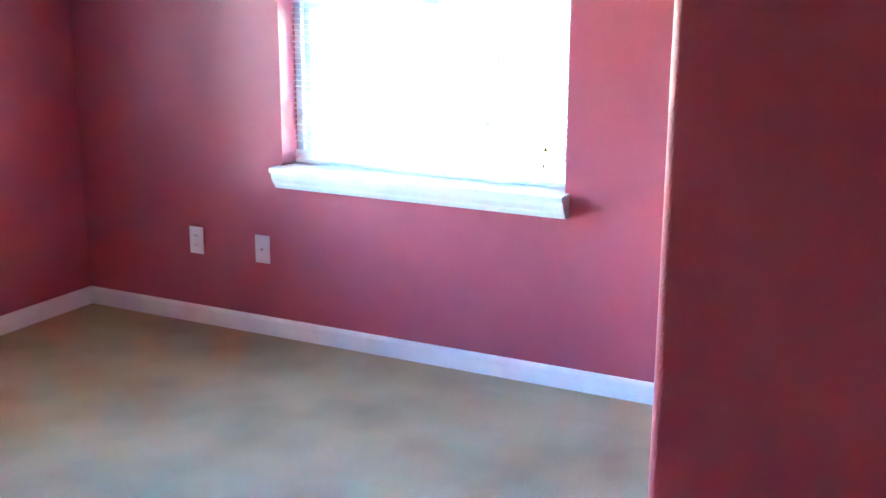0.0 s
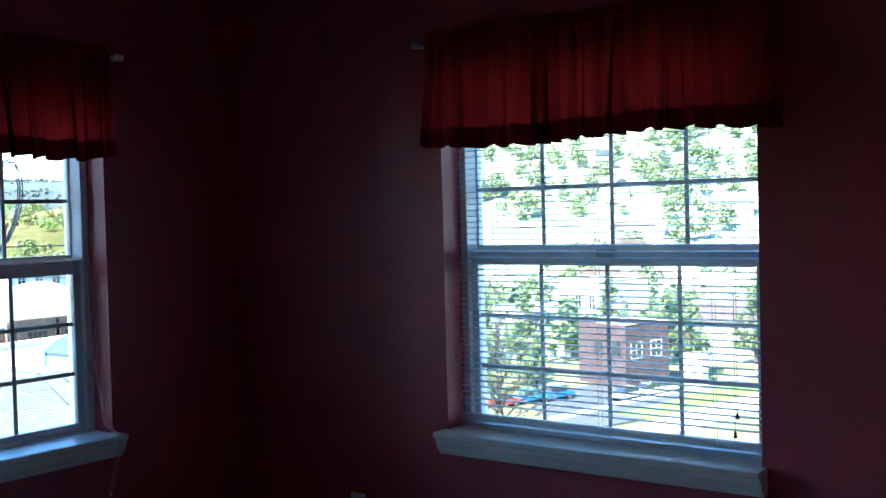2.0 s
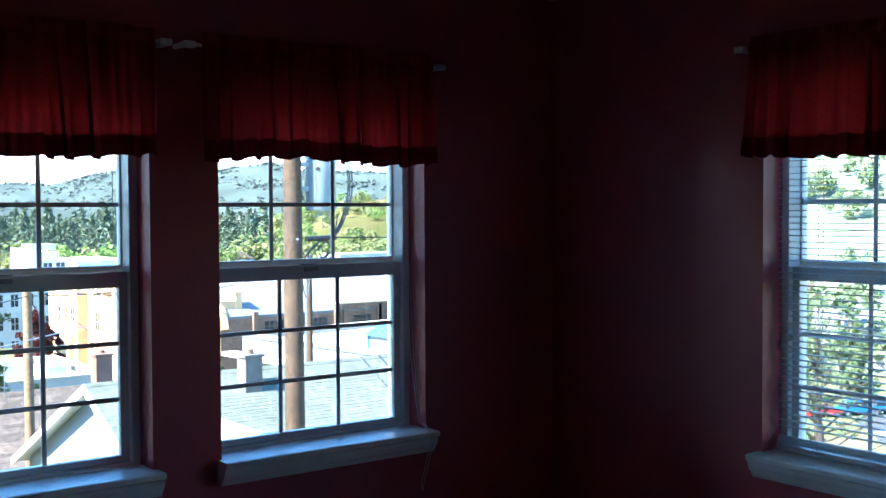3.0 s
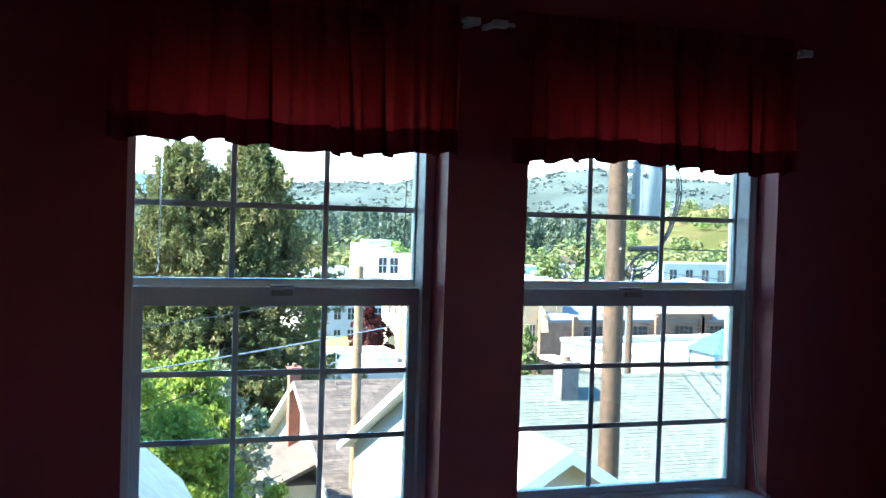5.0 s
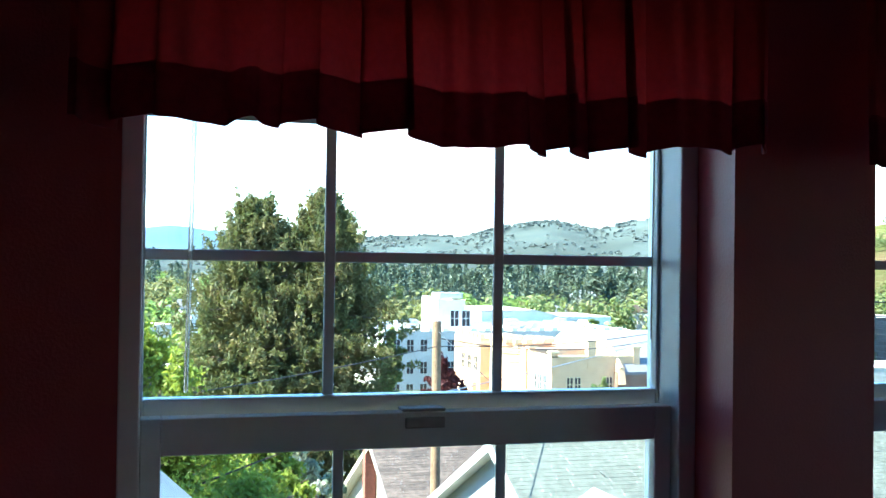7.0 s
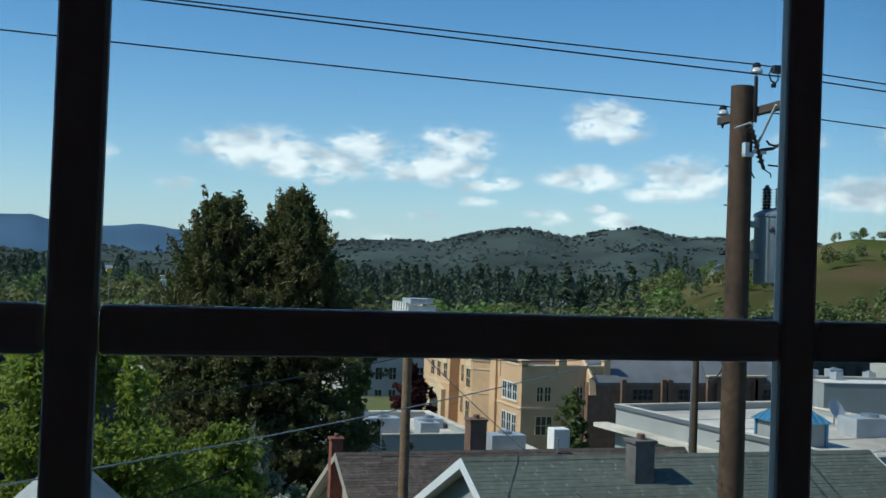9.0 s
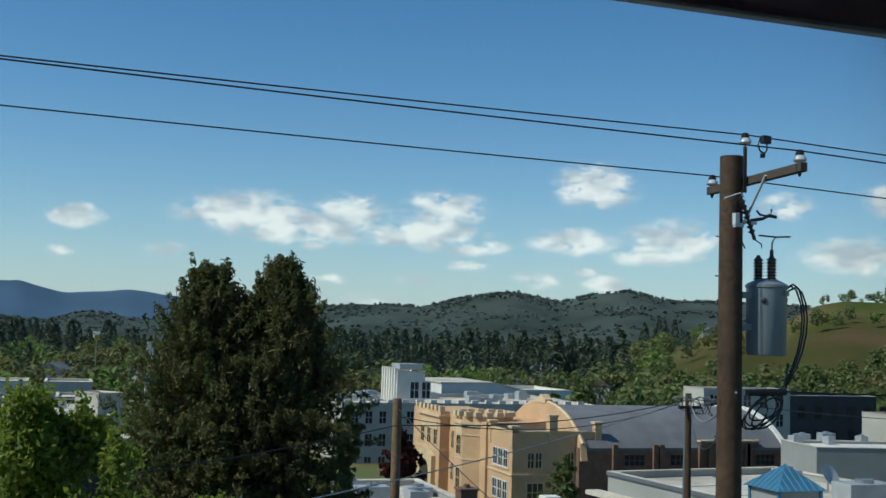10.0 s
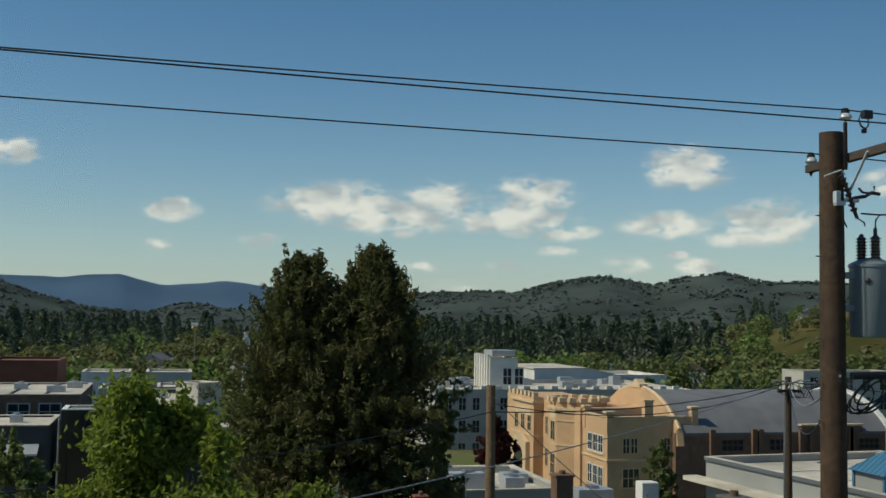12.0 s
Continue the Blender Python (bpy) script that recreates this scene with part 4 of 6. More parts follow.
part("brace", rod(on_arm(0.75, 0.0) + Vector((-0.07, 0, 0)), (0.20, -0.05, 3.62), 0.020, seg=6), M_PORC, main_pole, "pale steel arm brace")
cut = bmesh.new()
for k in range(7):
    z = 3.95 - k * 0.075
    cyl(cut, (0.02 + 0.03 * k, -0.27, z), (0.035 + 0.03 * k, -0.27, z - 0.035), 0.060, 0.040, 10)
cyl(cut, (0.02, -0.27, 3.97), (0.26, -0.27, 3.36), 0.028, seg=8)
part("fuse_cutout", cut, M_BROWNPORC, main_pole, "ribbed brown fuse cutout", smooth=True)
part("cutout_bracket", boxes((-0.10, 0.06, -0.29, -0.20, 3.54, 3.61), (0.06, 0.30, -0.28, -0.24, 3.60, 3.67), (-0.11, -0.03, -0.30, -0.20, 3.57, 3.76), bevel=0.008), M_PORC, main_pole, "pale cutout bracket")
part("cutout_arm", tube([(0.20, -0.26, 3.66), (0.42, -0.26, 3.70), (0.52, -0.26, 3.76), (0.66, -0.26, 3.74)], 0.028), M_SLOT, main_pole)
part("cutout_arm", tube([(0.30, -0.26, 3.82), (0.36, -0.26, 3.76), (0.56, -0.26, 3.74), (0.57, -0.26, 3.86)], 0.018), M_SLOT, main_pole)
part("strap", tube([(-0.26, -0.22, 3.98), (0.0, -0.26, 4.08), (0.06, -0.27, 4.02)], 0.014), M_PORC, main_pole)
part("jumper_wire", tube([(0.02, -0.27, 4.02), (-0.14, -0.24, 3.90), (-0.02, -0.26, 3.50), (0.06, -0.24, 3.30), (0.12, -0.22, 3.22)], 0.012), M_WIRE, main_pole)
part("jumper_wire", tube([(0.26, -0.27, 3.36), (0.40, -0.25, 3.30), (0.44, -0.20, 3.25)], 0.010), M_WIRE, main_pole)
clamp = part("line_clamp", tube([(0.38, -0.22, 4.98), (0.34, -0.22, 4.88), (0.36, -0.24, 4.78), (0.44, -0.24, 4.74), (0.50, -0.23, 4.80), (0.50, -0.22, 4.92)], 0.014), M_WIRE, main_pole)
part("clamp_body", boxes((0.40, 0.56, -0.27, -0.18, 4.90, 5.03), bevel=0.012), M_SLOT, clamp)
part("clamp_eye", boxes((0.38, 0.45, -0.27, -0.21, 4.67, 4.74), bevel=0.012), M_SLOT, clamp)
for k in range(9):
    part("step_bolt", rod((-0.21, -0.02, 3.4 - 0.62 * k), (-0.30, -0.05, 3.4 - 0.62 * k), 0.012, seg=6), M_GALV, main_pole)

# transformer hung on the right of the pole
tx = thing("pole_transformer", "grey cylindrical pole transformer with ribbed bushings", "transformer", at=(PX + 0.66, PY - 0.02, 1.56))
R = 0.315
part("tank", lathe([(R * 0.93, 0.0), (R, 0.03), (R, 1.06), (R * 1.05, 1.07), (R * 1.05, 1.11), (R * 0.98, 1.13), (R * 0.55, 1.20), (0.05, 1.22)], 36), M_TANK, tx, smooth=True)
for dx, dy, hh in ((0.02, -0.10, 0.50), (-0.10, 0.08, 0.42)):
    prof = [(0.065, 0.0)]
    for k in range(7):
        prof += [(0.060, 0.03 + k * 0.05), (0.092, 0.045 + k * 0.05), (0.060, 0.06 + k * 0.05)]
    prof += [(0.03, 0.40), (0.03, hh)]
    part("bushing", lathe(prof, 14, (dx, dy, 1.17)), M_BROWNPORC, tx, "ribbed brown porcelain bushing", smooth=True)
part("arrester_arm", tube([(0.02, -0.10, 1.64), (0.03, -0.10, 1.80), (0.10, -0.10, 1.88), (-0.22, -0.10, 1.89)], 0.014), M_WIRE, tx)
part("arrester_tip", tube([(0.10, -0.10, 1.88), (0.36, -0.10, 1.90)], 0.016), M_ALU, tx)
for z in (0.42, 0.92):
    part("hanger", boxes((-0.60, -R + 0.03, -0.06, 0.06, z - 0.03, z + 0.07), bevel=0.005), M_TANK, tx)
part("handhole", lathe([(0.045, 0), (0.045, 0.02), (0.02, 0.03)], 14), M_SLOT, tx).matrix_local = pose(-0.21, -0.235, 0.86, 90, 0, -40)
part("side_lug", boxes((R - 0.02, R + 0.07, -0.03, 0.03, 0.86, 0.93), bevel=0.006), M_ALU, tx)
part("side_lug", boxes((0.12, 0.19, -0.33, -0.27, 0.94, 1.02), bevel=0.006), M_ALU, tx)
for k, (dx, dz) in enumerate(((0.0, 0.0), (0.045, 0.03), (0.10, -0.02))):
    part("secondary_cable", tube([(R - 0.02, -0.02 * k, 0.98), (R + 0.05 + dx * 0.5, 0, 1.06 + dz), (R + 0.14 + dx, 0, 1.12 + dz), (R + 0.25 + dx, 0, 1.05 + dz), (R + 0.33 + dx, 0, 0.85), (R + 0.36 + dx, 0, 0.60), (R + 0.34 + dx, 0, 0.35), (R + 0.27 + dx * 0.9, 0, 0.05), (R + 0.16 + dx * 0.8, 0, -0.22), (R + 0.04 + dx * 0.6, 0, -0.45), (R - 0.10, 0, -0.60)], 0.015, 8), M_WIRE, tx, smooth=True)

# loops of service cable at the pole
coil = thing("cable_loops", "tangled black service cable loops hanging from lines", "cable", at=(PX, PY, 0))
part("cable_bundle", tube([(0.20, -0.2, 0.98), (0.55, -0.2, 0.99), (0.90, -0.2, 1.00)], 0.055, 8), M_WIRE, coil)
for k, (cx, cz, rx, rz, ph) in enumerate(((0.50, 0.72, 0.33, 0.24, 0.5), (0.46, 0.68, 0.28, 0.26, 0.9), (0.58, 0.76, 0.30, 0.20, 0.2), (0.40, 0.62, 0.22, 0.20, 1.1), (0.64, 0.66, 0.26, 0.24, 0.0))):
    pts = []
    for j in range(15):
        a = ph + 2 * math.pi * j / 14
        skew = 0.38 * rz * math.sin(a)
        pts.append((cx + rx * math.cos(a) + skew, -0.22 + 0.03 * k + 0.02 * math.sin(2 * a), cz + rz * math.sin(a) + 0.25 * rx * math.cos(a)))
    part("cable_loop", tube(pts, 0.014, 7), M_WIRE, coil, smooth=True)
part("drop_lead", tube([(0.86, -0.2, 1.0), (0.92, -0.18, 1.2), (1.0, -0.12, 1.45)], 0.016, 7), M_WIRE, coil, smooth=True)

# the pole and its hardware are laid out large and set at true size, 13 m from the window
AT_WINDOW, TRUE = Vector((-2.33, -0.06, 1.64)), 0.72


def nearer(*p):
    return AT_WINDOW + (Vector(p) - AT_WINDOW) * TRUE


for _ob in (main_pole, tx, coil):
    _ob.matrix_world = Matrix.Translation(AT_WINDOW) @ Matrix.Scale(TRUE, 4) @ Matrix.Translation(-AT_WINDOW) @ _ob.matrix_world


def cable(label, p, q, sag, r, material=None):
    p, q = Vector(p), Vector(q)
    pts = [p.lerp(q, k / 24) - Vector((0, 0, sag * 4 * (k / 24) * (1 - k / 24))) for k in range(25)]
    return single("overhead_cable", tube(pts, r), material or M_WIRE, label, "cable", smooth=True, group="overhead cables")


_pa = Vector((PX, PY, 0))
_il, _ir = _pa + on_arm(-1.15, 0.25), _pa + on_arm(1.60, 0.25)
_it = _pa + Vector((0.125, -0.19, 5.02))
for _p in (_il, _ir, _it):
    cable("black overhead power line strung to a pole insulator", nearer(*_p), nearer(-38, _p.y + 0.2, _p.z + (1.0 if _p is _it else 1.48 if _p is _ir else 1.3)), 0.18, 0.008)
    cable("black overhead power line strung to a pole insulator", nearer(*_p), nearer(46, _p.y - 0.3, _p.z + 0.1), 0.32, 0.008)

pole_two = utility_pole(6.9, 31.0, -9.2, -0.19, 0.17, 0.135, M_POLE2, "weathered brown wooden pole with a plain top")
pole_three = utility_pole(21.4, 39.0, -11.0, -0.34, 0.16, 0.125, M_POLE, "dark wooden service pole carrying many cables")
part("crossbar", boxes((-0.5, 0.5, -0.16, -0.06, -0.95, -0.83), bevel=0.01), M_ARM, pole_three)
for dx in (-0.4, 0.0, 0.4):
    part("insulator", lathe([(0.02, 0), (0.06, 0.05), (0.05, 0.12), (0.02, 0.14)], 10, (dx, -0.11, -0.83)), M_PORC, pole_three, smooth=True)
part("conduit", rod((-0.32, -0.18, -9), (-0.26, -0.18, -1.2), 0.04, seg=8), M_GALV, pole_three, "grey steel conduit")
T3 = (21.4, 38.9, -0.55)
cable("pale twisted service cable crossing below the window", T3, (-6.0, 12.0, -1.25), 0.35, 0.013, M_ALU)
cable("dark service cable between two poles", T3, (6.9, 30.9, -0.95), 0.35, 0.018)
cable("dark service cable running behind a conifer", (6.9, 30.9, -0.95), (-14, 20, -1.9), 0.5, 0.016)
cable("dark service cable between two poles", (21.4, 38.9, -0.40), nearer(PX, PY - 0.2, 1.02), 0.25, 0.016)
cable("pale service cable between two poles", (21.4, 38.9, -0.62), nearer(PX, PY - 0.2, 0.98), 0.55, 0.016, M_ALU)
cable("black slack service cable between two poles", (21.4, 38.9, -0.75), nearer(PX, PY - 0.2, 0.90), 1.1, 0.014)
cable("dark twisted service cable between two poles", T3, (6.9, 30.9, -0.70), 0.75, 0.015)
splice = thing("cable_splices", "bundle of pale splices and black loops at a service pole top", "cable", at=(21.4, 38.8, -0.6))
for k in range(6):
    part("splice", rod((-0.9 + 0.33 * k, -0.1, 0.06 + 0.05 * math.sin(k * 2.1)), (-0.62 + 0.33 * k, -0.12, 0.10 + 0.06 * math.sin(k * 2.1 + 1)), 0.035, seg=8), M_ALU, splice)
for k in range(5):
    part("loop", tube([(-0.5 + 0.25 * k, -0.1, 0.05), (-0.7 + 0.4 * k, -0.15, -0.3 - 0.08 * k), (0.1 + 0.15 * k, -0.15, -0.55), (0.5 + 0.1 * k, -0.1, -0.1)], 0.018), M_WIRE, splice, smooth=True)
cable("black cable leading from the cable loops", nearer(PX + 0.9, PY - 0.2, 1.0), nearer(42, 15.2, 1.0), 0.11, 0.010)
cable("black cable leading over low roofs", T3, (70, 62, -3.0), 0.6, 0.02)
cable("thin black drop wire from a pole to a roof", (6.9, 30.8, -0.5), (8.6, 22.5, -3.4), 0.15, 0.012)


# ---- houses below the window ----
def slope_roof(house, x0, x1, y_ridge, z_ridge, y_eave, pitch, material, name="roof_slope"):
    """One roof slope covered with overlapping courses of shingles, tabs broken by chance."""
    rs = random.Random(int(abs(y_eave) * 10))
    d = 1 if y_eave > y_ridge else -1
    run = abs(y_eave - y_ridge)
    t = math.tan(radians(pitch))
    length = run / math.cos(radians(pitch))
    n = int(length / 0.145)
    verts, faces = [], []
    for k in range(n):
        a0, a1 = k / n, (k + 1.12) / n
        ya, yb = y_ridge + d * run * a0, y_ridge + d * run * min(1.0, a1)
        za, zb = z_ridge - abs(ya - y_ridge) * t, z_ridge - abs(yb - y_ridge) * t
        x = x0 - rs.random() * 0.5
        while x < x1:
            w = 0.75 + 0.35 * rs.random()
            p, q = max(x0, x), min(x1, x + w - 0.006)
            if q - p > 0.03:
                i = len(verts)
                up = 0.007 + 0.005 * rs.random()
                verts += [(p, ya, za + 0.004), (q, ya, za + 0.004), (q, yb, zb + up), (p, yb, zb + up), (q, yb, zb - 0.004), (p, yb, zb - 0.004)]
                faces += [(i, i + 1, i + 2, i + 3), (i + 3, i + 2, i + 4, i + 5)]
            x += w
    deck = prism([(y_ridge, z_ridge - 0.005), (y_eave, z_ridge - run * t - 0.005), (y_eave, z_ridge - run * t - 0.12), (y_ridge, z_ridge - 0.125)], "x", x0, x1)
    r = part(name, deck, M_WHITEWOOD, house)
    sh = raw("shingles", verts, faces, material)
    sh.parent = r
    tagged(sh, kind="stuff")


def gable_house(label, x0, x1, y_ridge, z_ridge, half, pitch, z0, roof_mat, wall_mat, barge_mat, over=0.35):
    h = thing("house", label, "house")
    t = math.tan(radians(pitch))
    for e in (-1, 1):
        slope_roof(h, x0 - over, x1 + over, y_ridge, z_ridge, y_ridge + e * (half + over), pitch, roof_mat)
    part("wall", prism([(y_ridge - half, z0), (y_ridge + half, z0), (y_ridge + half, z_ridge - half * t - 0.13), (y_ridge, z_ridge - 0.13), (y_ridge - half, z_ridge - half * t - 0.13)], "x", x0, x1), wall_mat, h)
    for x in (x0 - over, x1 + over):
        for e in (-1, 1):
            yy = y_ridge + e * (half + over + 0.03)
            zz = z_ridge - (half + over + 0.03) * t
            part("bargeboard", prism([(y_ridge, z_ridge + 0.02), (yy, zz + 0.02), (yy, zz - 0.20), (y_ridge, z_ridge - 0.22)], "x", x - 0.025 if x < x0 else x, x if x < x0 else x + 0.025), barge_mat, h)
    part("ridge_cap", prism([(y_ridge - 0.13, z_ridge - 0.13 * t + 0.02), (y_ridge, z_ridge + 0.035), (y_ridge + 0.13, z_ridge - 0.13 * t + 0.02), (y_ridge, z_ridge + 0.0)], "x", x0 - over, x1 + over), roof_mat, h)
    return h


def chimney(label, x, y, z0, z1, w, material):
    c = thing("chimney", label, "chimney", at=(x, y, 0))
    part("stack", boxes((-w / 2, w / 2, -w / 2, w / 2, z0, z1), bevel=0.01), material, c)
    part("cap", boxes((-w / 2 - 0.05, w / 2 + 0.05, -w / 2 - 0.05, w / 2 + 0.05, z1, z1 + 0.08), bevel=0.01), material, c)
    part("flue", lathe([(w * 0.2, 0), (w * 0.2, 0.12), (w * 0.15, 0.13)], 12, (0, 0, z1 + 0.08)), M_BROWNBRICK, c)


green = gable_house("house with grey-green shingle roof and white bargeboards", 6.6, 17.2, 24.0, -2.75, 6.0, 25.0, -9.5, M_SHGREEN, M_PALEBLUE, M_WHITEWOOD, 0.4)
brown = gable_house("house with brown shingle roof and gable end", 6.4, 18.8, 36.0, -4.65, 5.4, 28.0, -12.0, M_SHBROWN, M_BEIGE, M_BEIGE, 0.4)
part("lean_to_roof", prism([(6.36, -6.95), (4.9, -7.65), (4.9, -7.77), (6.36, -7.07)], "y", 33.2, 38.2), M_SHBROWN, brown)
part("lean_to_wall", boxes((5.15, 6.36, 33.5, 37.9, -12.0, -7.80)), M_BEIGE, brown)
chimney("square grey-brown chimney on a grey-green roof", 10.4, 23.2, -4.0, -2.30, 0.50, M_STACK)
chimney("red brick chimney beside a brown gable", 6.17, 36.7, -7.2, -4.30, 0.40, M_BRICK)
chimney("brown brick chimney behind a roof ridge", 11.5, 37.5, -6.5, -3.80, 0.62, M_BROWNBRICK)
vent = thing("roof_antenna", "small bent metal aerial on a brown roof", "aerial")
part("mast", rod((7.5, 35.8, -4.75), (7.5, 35.8, -3.2), 0.02, seg=6), M_GALV, vent)
part("arm", tube([(7.2, 35.8, -4.3), (7.5, 35.8, -4.45), (8.0, 35.8, -4.4), (8.3, 35.7, -4.55)], 0.02), M_GALV, vent)
single("roof_vent", lathe([(0.04, 0), (0.04, 0.45), (0.06, 0.46), (0.06, 0.5)], 10, (14.0, 35.8, -4.72)), M_GALV, "short grey roof vent pipe", "vent pipe")

# garage with a basketball hoop on its gable wall; the ridge runs away from the window
gar = thing("garage", "beige garage with a pale grey gable roof", "garage", at=(-2.40, 16.5, -0.25))
gp = math.tan(radians(43))
for e in (-1, 1):
    part("roof_slope", prism([(0, -1.50), (e * 2.5, -1.50 - 2.5 * gp), (e * 2.5, -1.64 - 2.5 * gp), (0, -1.64)], "y", -2.7, 3.6), M_LIGHTROOF, gar)
part("wall", prism([(-2.2, -8.0), (2.2, -8.0), (2.2, -1.66 - 2.2 * gp), (0, -1.66), (-2.2, -1.66 - 2.2 * gp)], "y", -2.3, 3.3), M_BEIGE, gar)
hoop = thing("basketball_hoop", "grey fan-shaped backboard with rim and net", "basketball hoop", at=(-2.45, 14.15, -3.1))
part("backboard", prism([(-0.55, -0.25), (-0.35, -0.42), (0.35, -0.42), (0.55, -0.25), (0.55, 0.2), (0.35, 0.40), (0, 0.46), (-0.35, 0.40), (-0.55, 0.2)], "y", -0.03, 0.04), M_HVAC, hoop)
part("rim", tube([(0.23 * math.cos(a * math.pi / 8), -0.28 + 0.23 * math.sin(a * math.pi / 8), -0.22) for a in range(17)], 0.012), M_BRICK, hoop, "thin steel rim")
net = bmesh.new()
for k in range(12):
    a, b = k * math.pi / 6, (k + 0.8) * math.pi / 6
    cyl(net, (0.22 * math.cos(a), -0.28 + 0.22 * math.sin(a), -0.22), (0.12 * math.cos(b), -0.28 + 0.12 * math.sin(b), -0.62), 0.006, seg=4)
    cyl(net, (0.22 * math.cos(b), -0.28 + 0.22 * math.sin(b), -0.22), (0.12 * math.cos(a), -0.28 + 0.12 * math.sin(a), -0.62), 0.006, seg=4)
part("net", net, M_CORD, hoop, "white cord net")

shed = thing("shed", "small shed with a white-edged gable roof", "shed", at=(2.25, 7.9, 1.24))
for e in (-1, 1):
    part("roof_slope", prism([(0, -2.00), (e * 1.5, -2.95), (e * 1.5, -3.05), (0, -2.10)], "y", -0.9, 1.4), M_LIGHTROOF, shed)
    part("bargeboard", prism([(0, -1.99), (e * 1.53, -2.96), (e * 1.53, -3.11), (0, -2.14)], "y", -0.95, -0.902), M_WHITEWOOD, shed)
part("wall", prism([(-1.25, -5.6), (1.25, -5.6), (1.25, -2.91), (0, -2.12), (-1.25, -2.91)], "y", -0.6, 1.2), M_BEIGE, shed)


# ---- town buildings ----
def opening(parent, face, u, z, w, h, at_plane, frame_mat=None, bars=1):
    """A window set into a face: 's' faces -y at y = at_plane, 'w' faces -x at x = at_plane."""
    frame_mat = frame_mat or M_WHITEWOOD
    def q(u0, u1, z0, z1, d0, d1):
        return (u0, u1, at_plane - d1, at_plane - d0, z0, z1) if face == "s" else (at_plane - d1, at_plane - d0, u0, u1, z0, z1)
    pane = part("window", boxes(q(u - w / 2, u + w / 2, z, z + h, 0.004, 0.02)), M_WINDARK, parent)
    f = bmesh.new()
    e = min(0.12, w * 0.1)
    for r in [(u - w / 2 - e, u - w / 2, z - e, z + h + e), (u + w / 2, u + w / 2 + e, z - e, z + h + e), (u - w / 2, u + w / 2, z + h, z + h + e), (u - w / 2, u + w / 2, z - e, z), (u - w / 2, u + w / 2, z + h * 0.5 - 0.04, z + h * 0.5 + 0.04)] + [(u - w / 2 + w * (k + 1) / (bars + 1) - 0.04, u - w / 2 + w * (k + 1) / (bars + 1) + 0.04, z, z + h) for k in range(bars)]:
        box(f, *q(*r, 0.003, 0.07))
    part("frame", f, frame_mat, pane)


def block(label, x0, x1, y0, y1, z0, z1, wall_mat, roof_mat, parapet=0.5, turn=0.0, cap=None, category="building"):
    cx, cy = (x0 + x1) / 2, (y0 + y1) / 2
    b = thing("building", label, category, at=(cx, cy, 0), turn=turn)
    a, c = (x1 - x0) / 2, (y1 - y0) / 2
    part("wall", boxes((-a, a, -c, c, z0, z1 - parapet)), wall_mat, b)
    part("roof", boxes((-a + 0.3, a - 0.3, -c + 0.3, c - 0.3, z1 - parapet + 0.002, z1 - parapet + 0.12)), roof_mat, b)
    if parapet > 0:
        p = bmesh.new()
        for r in ((-a, a, -c, -c + 0.28), (-a, a, c - 0.28, c), (-a, -a + 0.28, -c + 0.285, c - 0.285), (a - 0.28, a, -c + 0.285, c - 0.285)):
            box(p, *r, z1 - parapet + 0.001, z1)
        part("parapet", p, wall_mat, b)
        k = bmesh.new()
        for r in ((-a - 0.06, a + 0.06, -c - 0.06, -c + 0.34), (-a - 0.06, a + 0.06, c - 0.34, c + 0.06), (-a - 0.06, -a + 0.34, -c + 0.345, c - 0.345), (a - 0.34, a + 0.06, -c + 0.345, c - 0.345)):
            box(k, *r, z1 + 0.001, z1 + 0.08)
        part("coping", k, cap or M_WHITEROOF, b)
    b["half"] = (a, c)
    return b


def rooftop_unit(x, y, z, w, d, h, label="grey rooftop air unit"):
    u = thing("rooftop_unit", label, "air unit", "rooftop units", at=(x, y, z))
    part("housing", boxes((-w / 2, w / 2, -d / 2, d / 2, 0.0, h), bevel=0.03), M_HVAC, u)
    part("fan_cowl", lathe([(min(w, d) * 0.3, 0), (min(w, d) * 0.3, 0.15), (min(w, d) * 0.22, 0.16)], 16, (0, 0, h)), M_GALV, u)


# ochre armoury: stepped front towards the sun, barrel-roofed hall behind
AR = thing("armoury_building", "ochre stucco armoury with towers and a barrel-roofed hall", "building")
GZ = -19.0
part("wall", boxes((45.3, 56.0, 115.0, 122.5, GZ, -9.4)), M_STUCCO, AR, "ochre stucco corner block")
part("parapet", boxes((45.3, 56.0, 115.0, 115.35, -9.398, -8.95), (45.3, 45.65, 115.36, 122.5, -9.398, -8.95), (55.65, 56.0, 115.36, 122.5, -9.398, -8.95)), M_STUCCO, AR)
part("coping", boxes((45.2, 56.1, 114.9, 115.45, -8.949, -8.80), (45.2, 45.75, 115.46, 122.5, -8.949, -8.80)), M_STUCCO2, AR, "pale coping")
part("roof", boxes((45.66, 55.64, 115.4, 122.4, -9.398, -9.3)), M_GREYROOF, AR)
part("string_course", boxes((45.16, 56.1, 114.88, 114.998, -13.75, -13.55), (45.18, 45.298, 115.0, 122.5, -13.75, -13.55)), M_STUCCO2, AR)
for x, y, zt in ((45.2, 114.9, -8.45), (55.4, 114.85, -7.95), (45.2, 121.6, -8.3)):
    pier = part("pier", boxes((x, x + 0.8, y, y + 0.8, -10.6, zt)), M_STUCCO, AR)
    part("pier_cap", boxes((x - 0.16, x + 0.96, y - 0.16, y + 0.96, zt + 0.001, zt + 0.22)), M_STUCCO2, pier)
stack = part("chimney_block", boxes((49.7, 50.7, 114.88, 115.8, -10.2, -7.15)), M_STUCCO, AR)
part("chimney_cap", boxes((49.6, 50.8, 114.78, 115.9, -7.149, -6.98)), M_STUCCO2, stack)
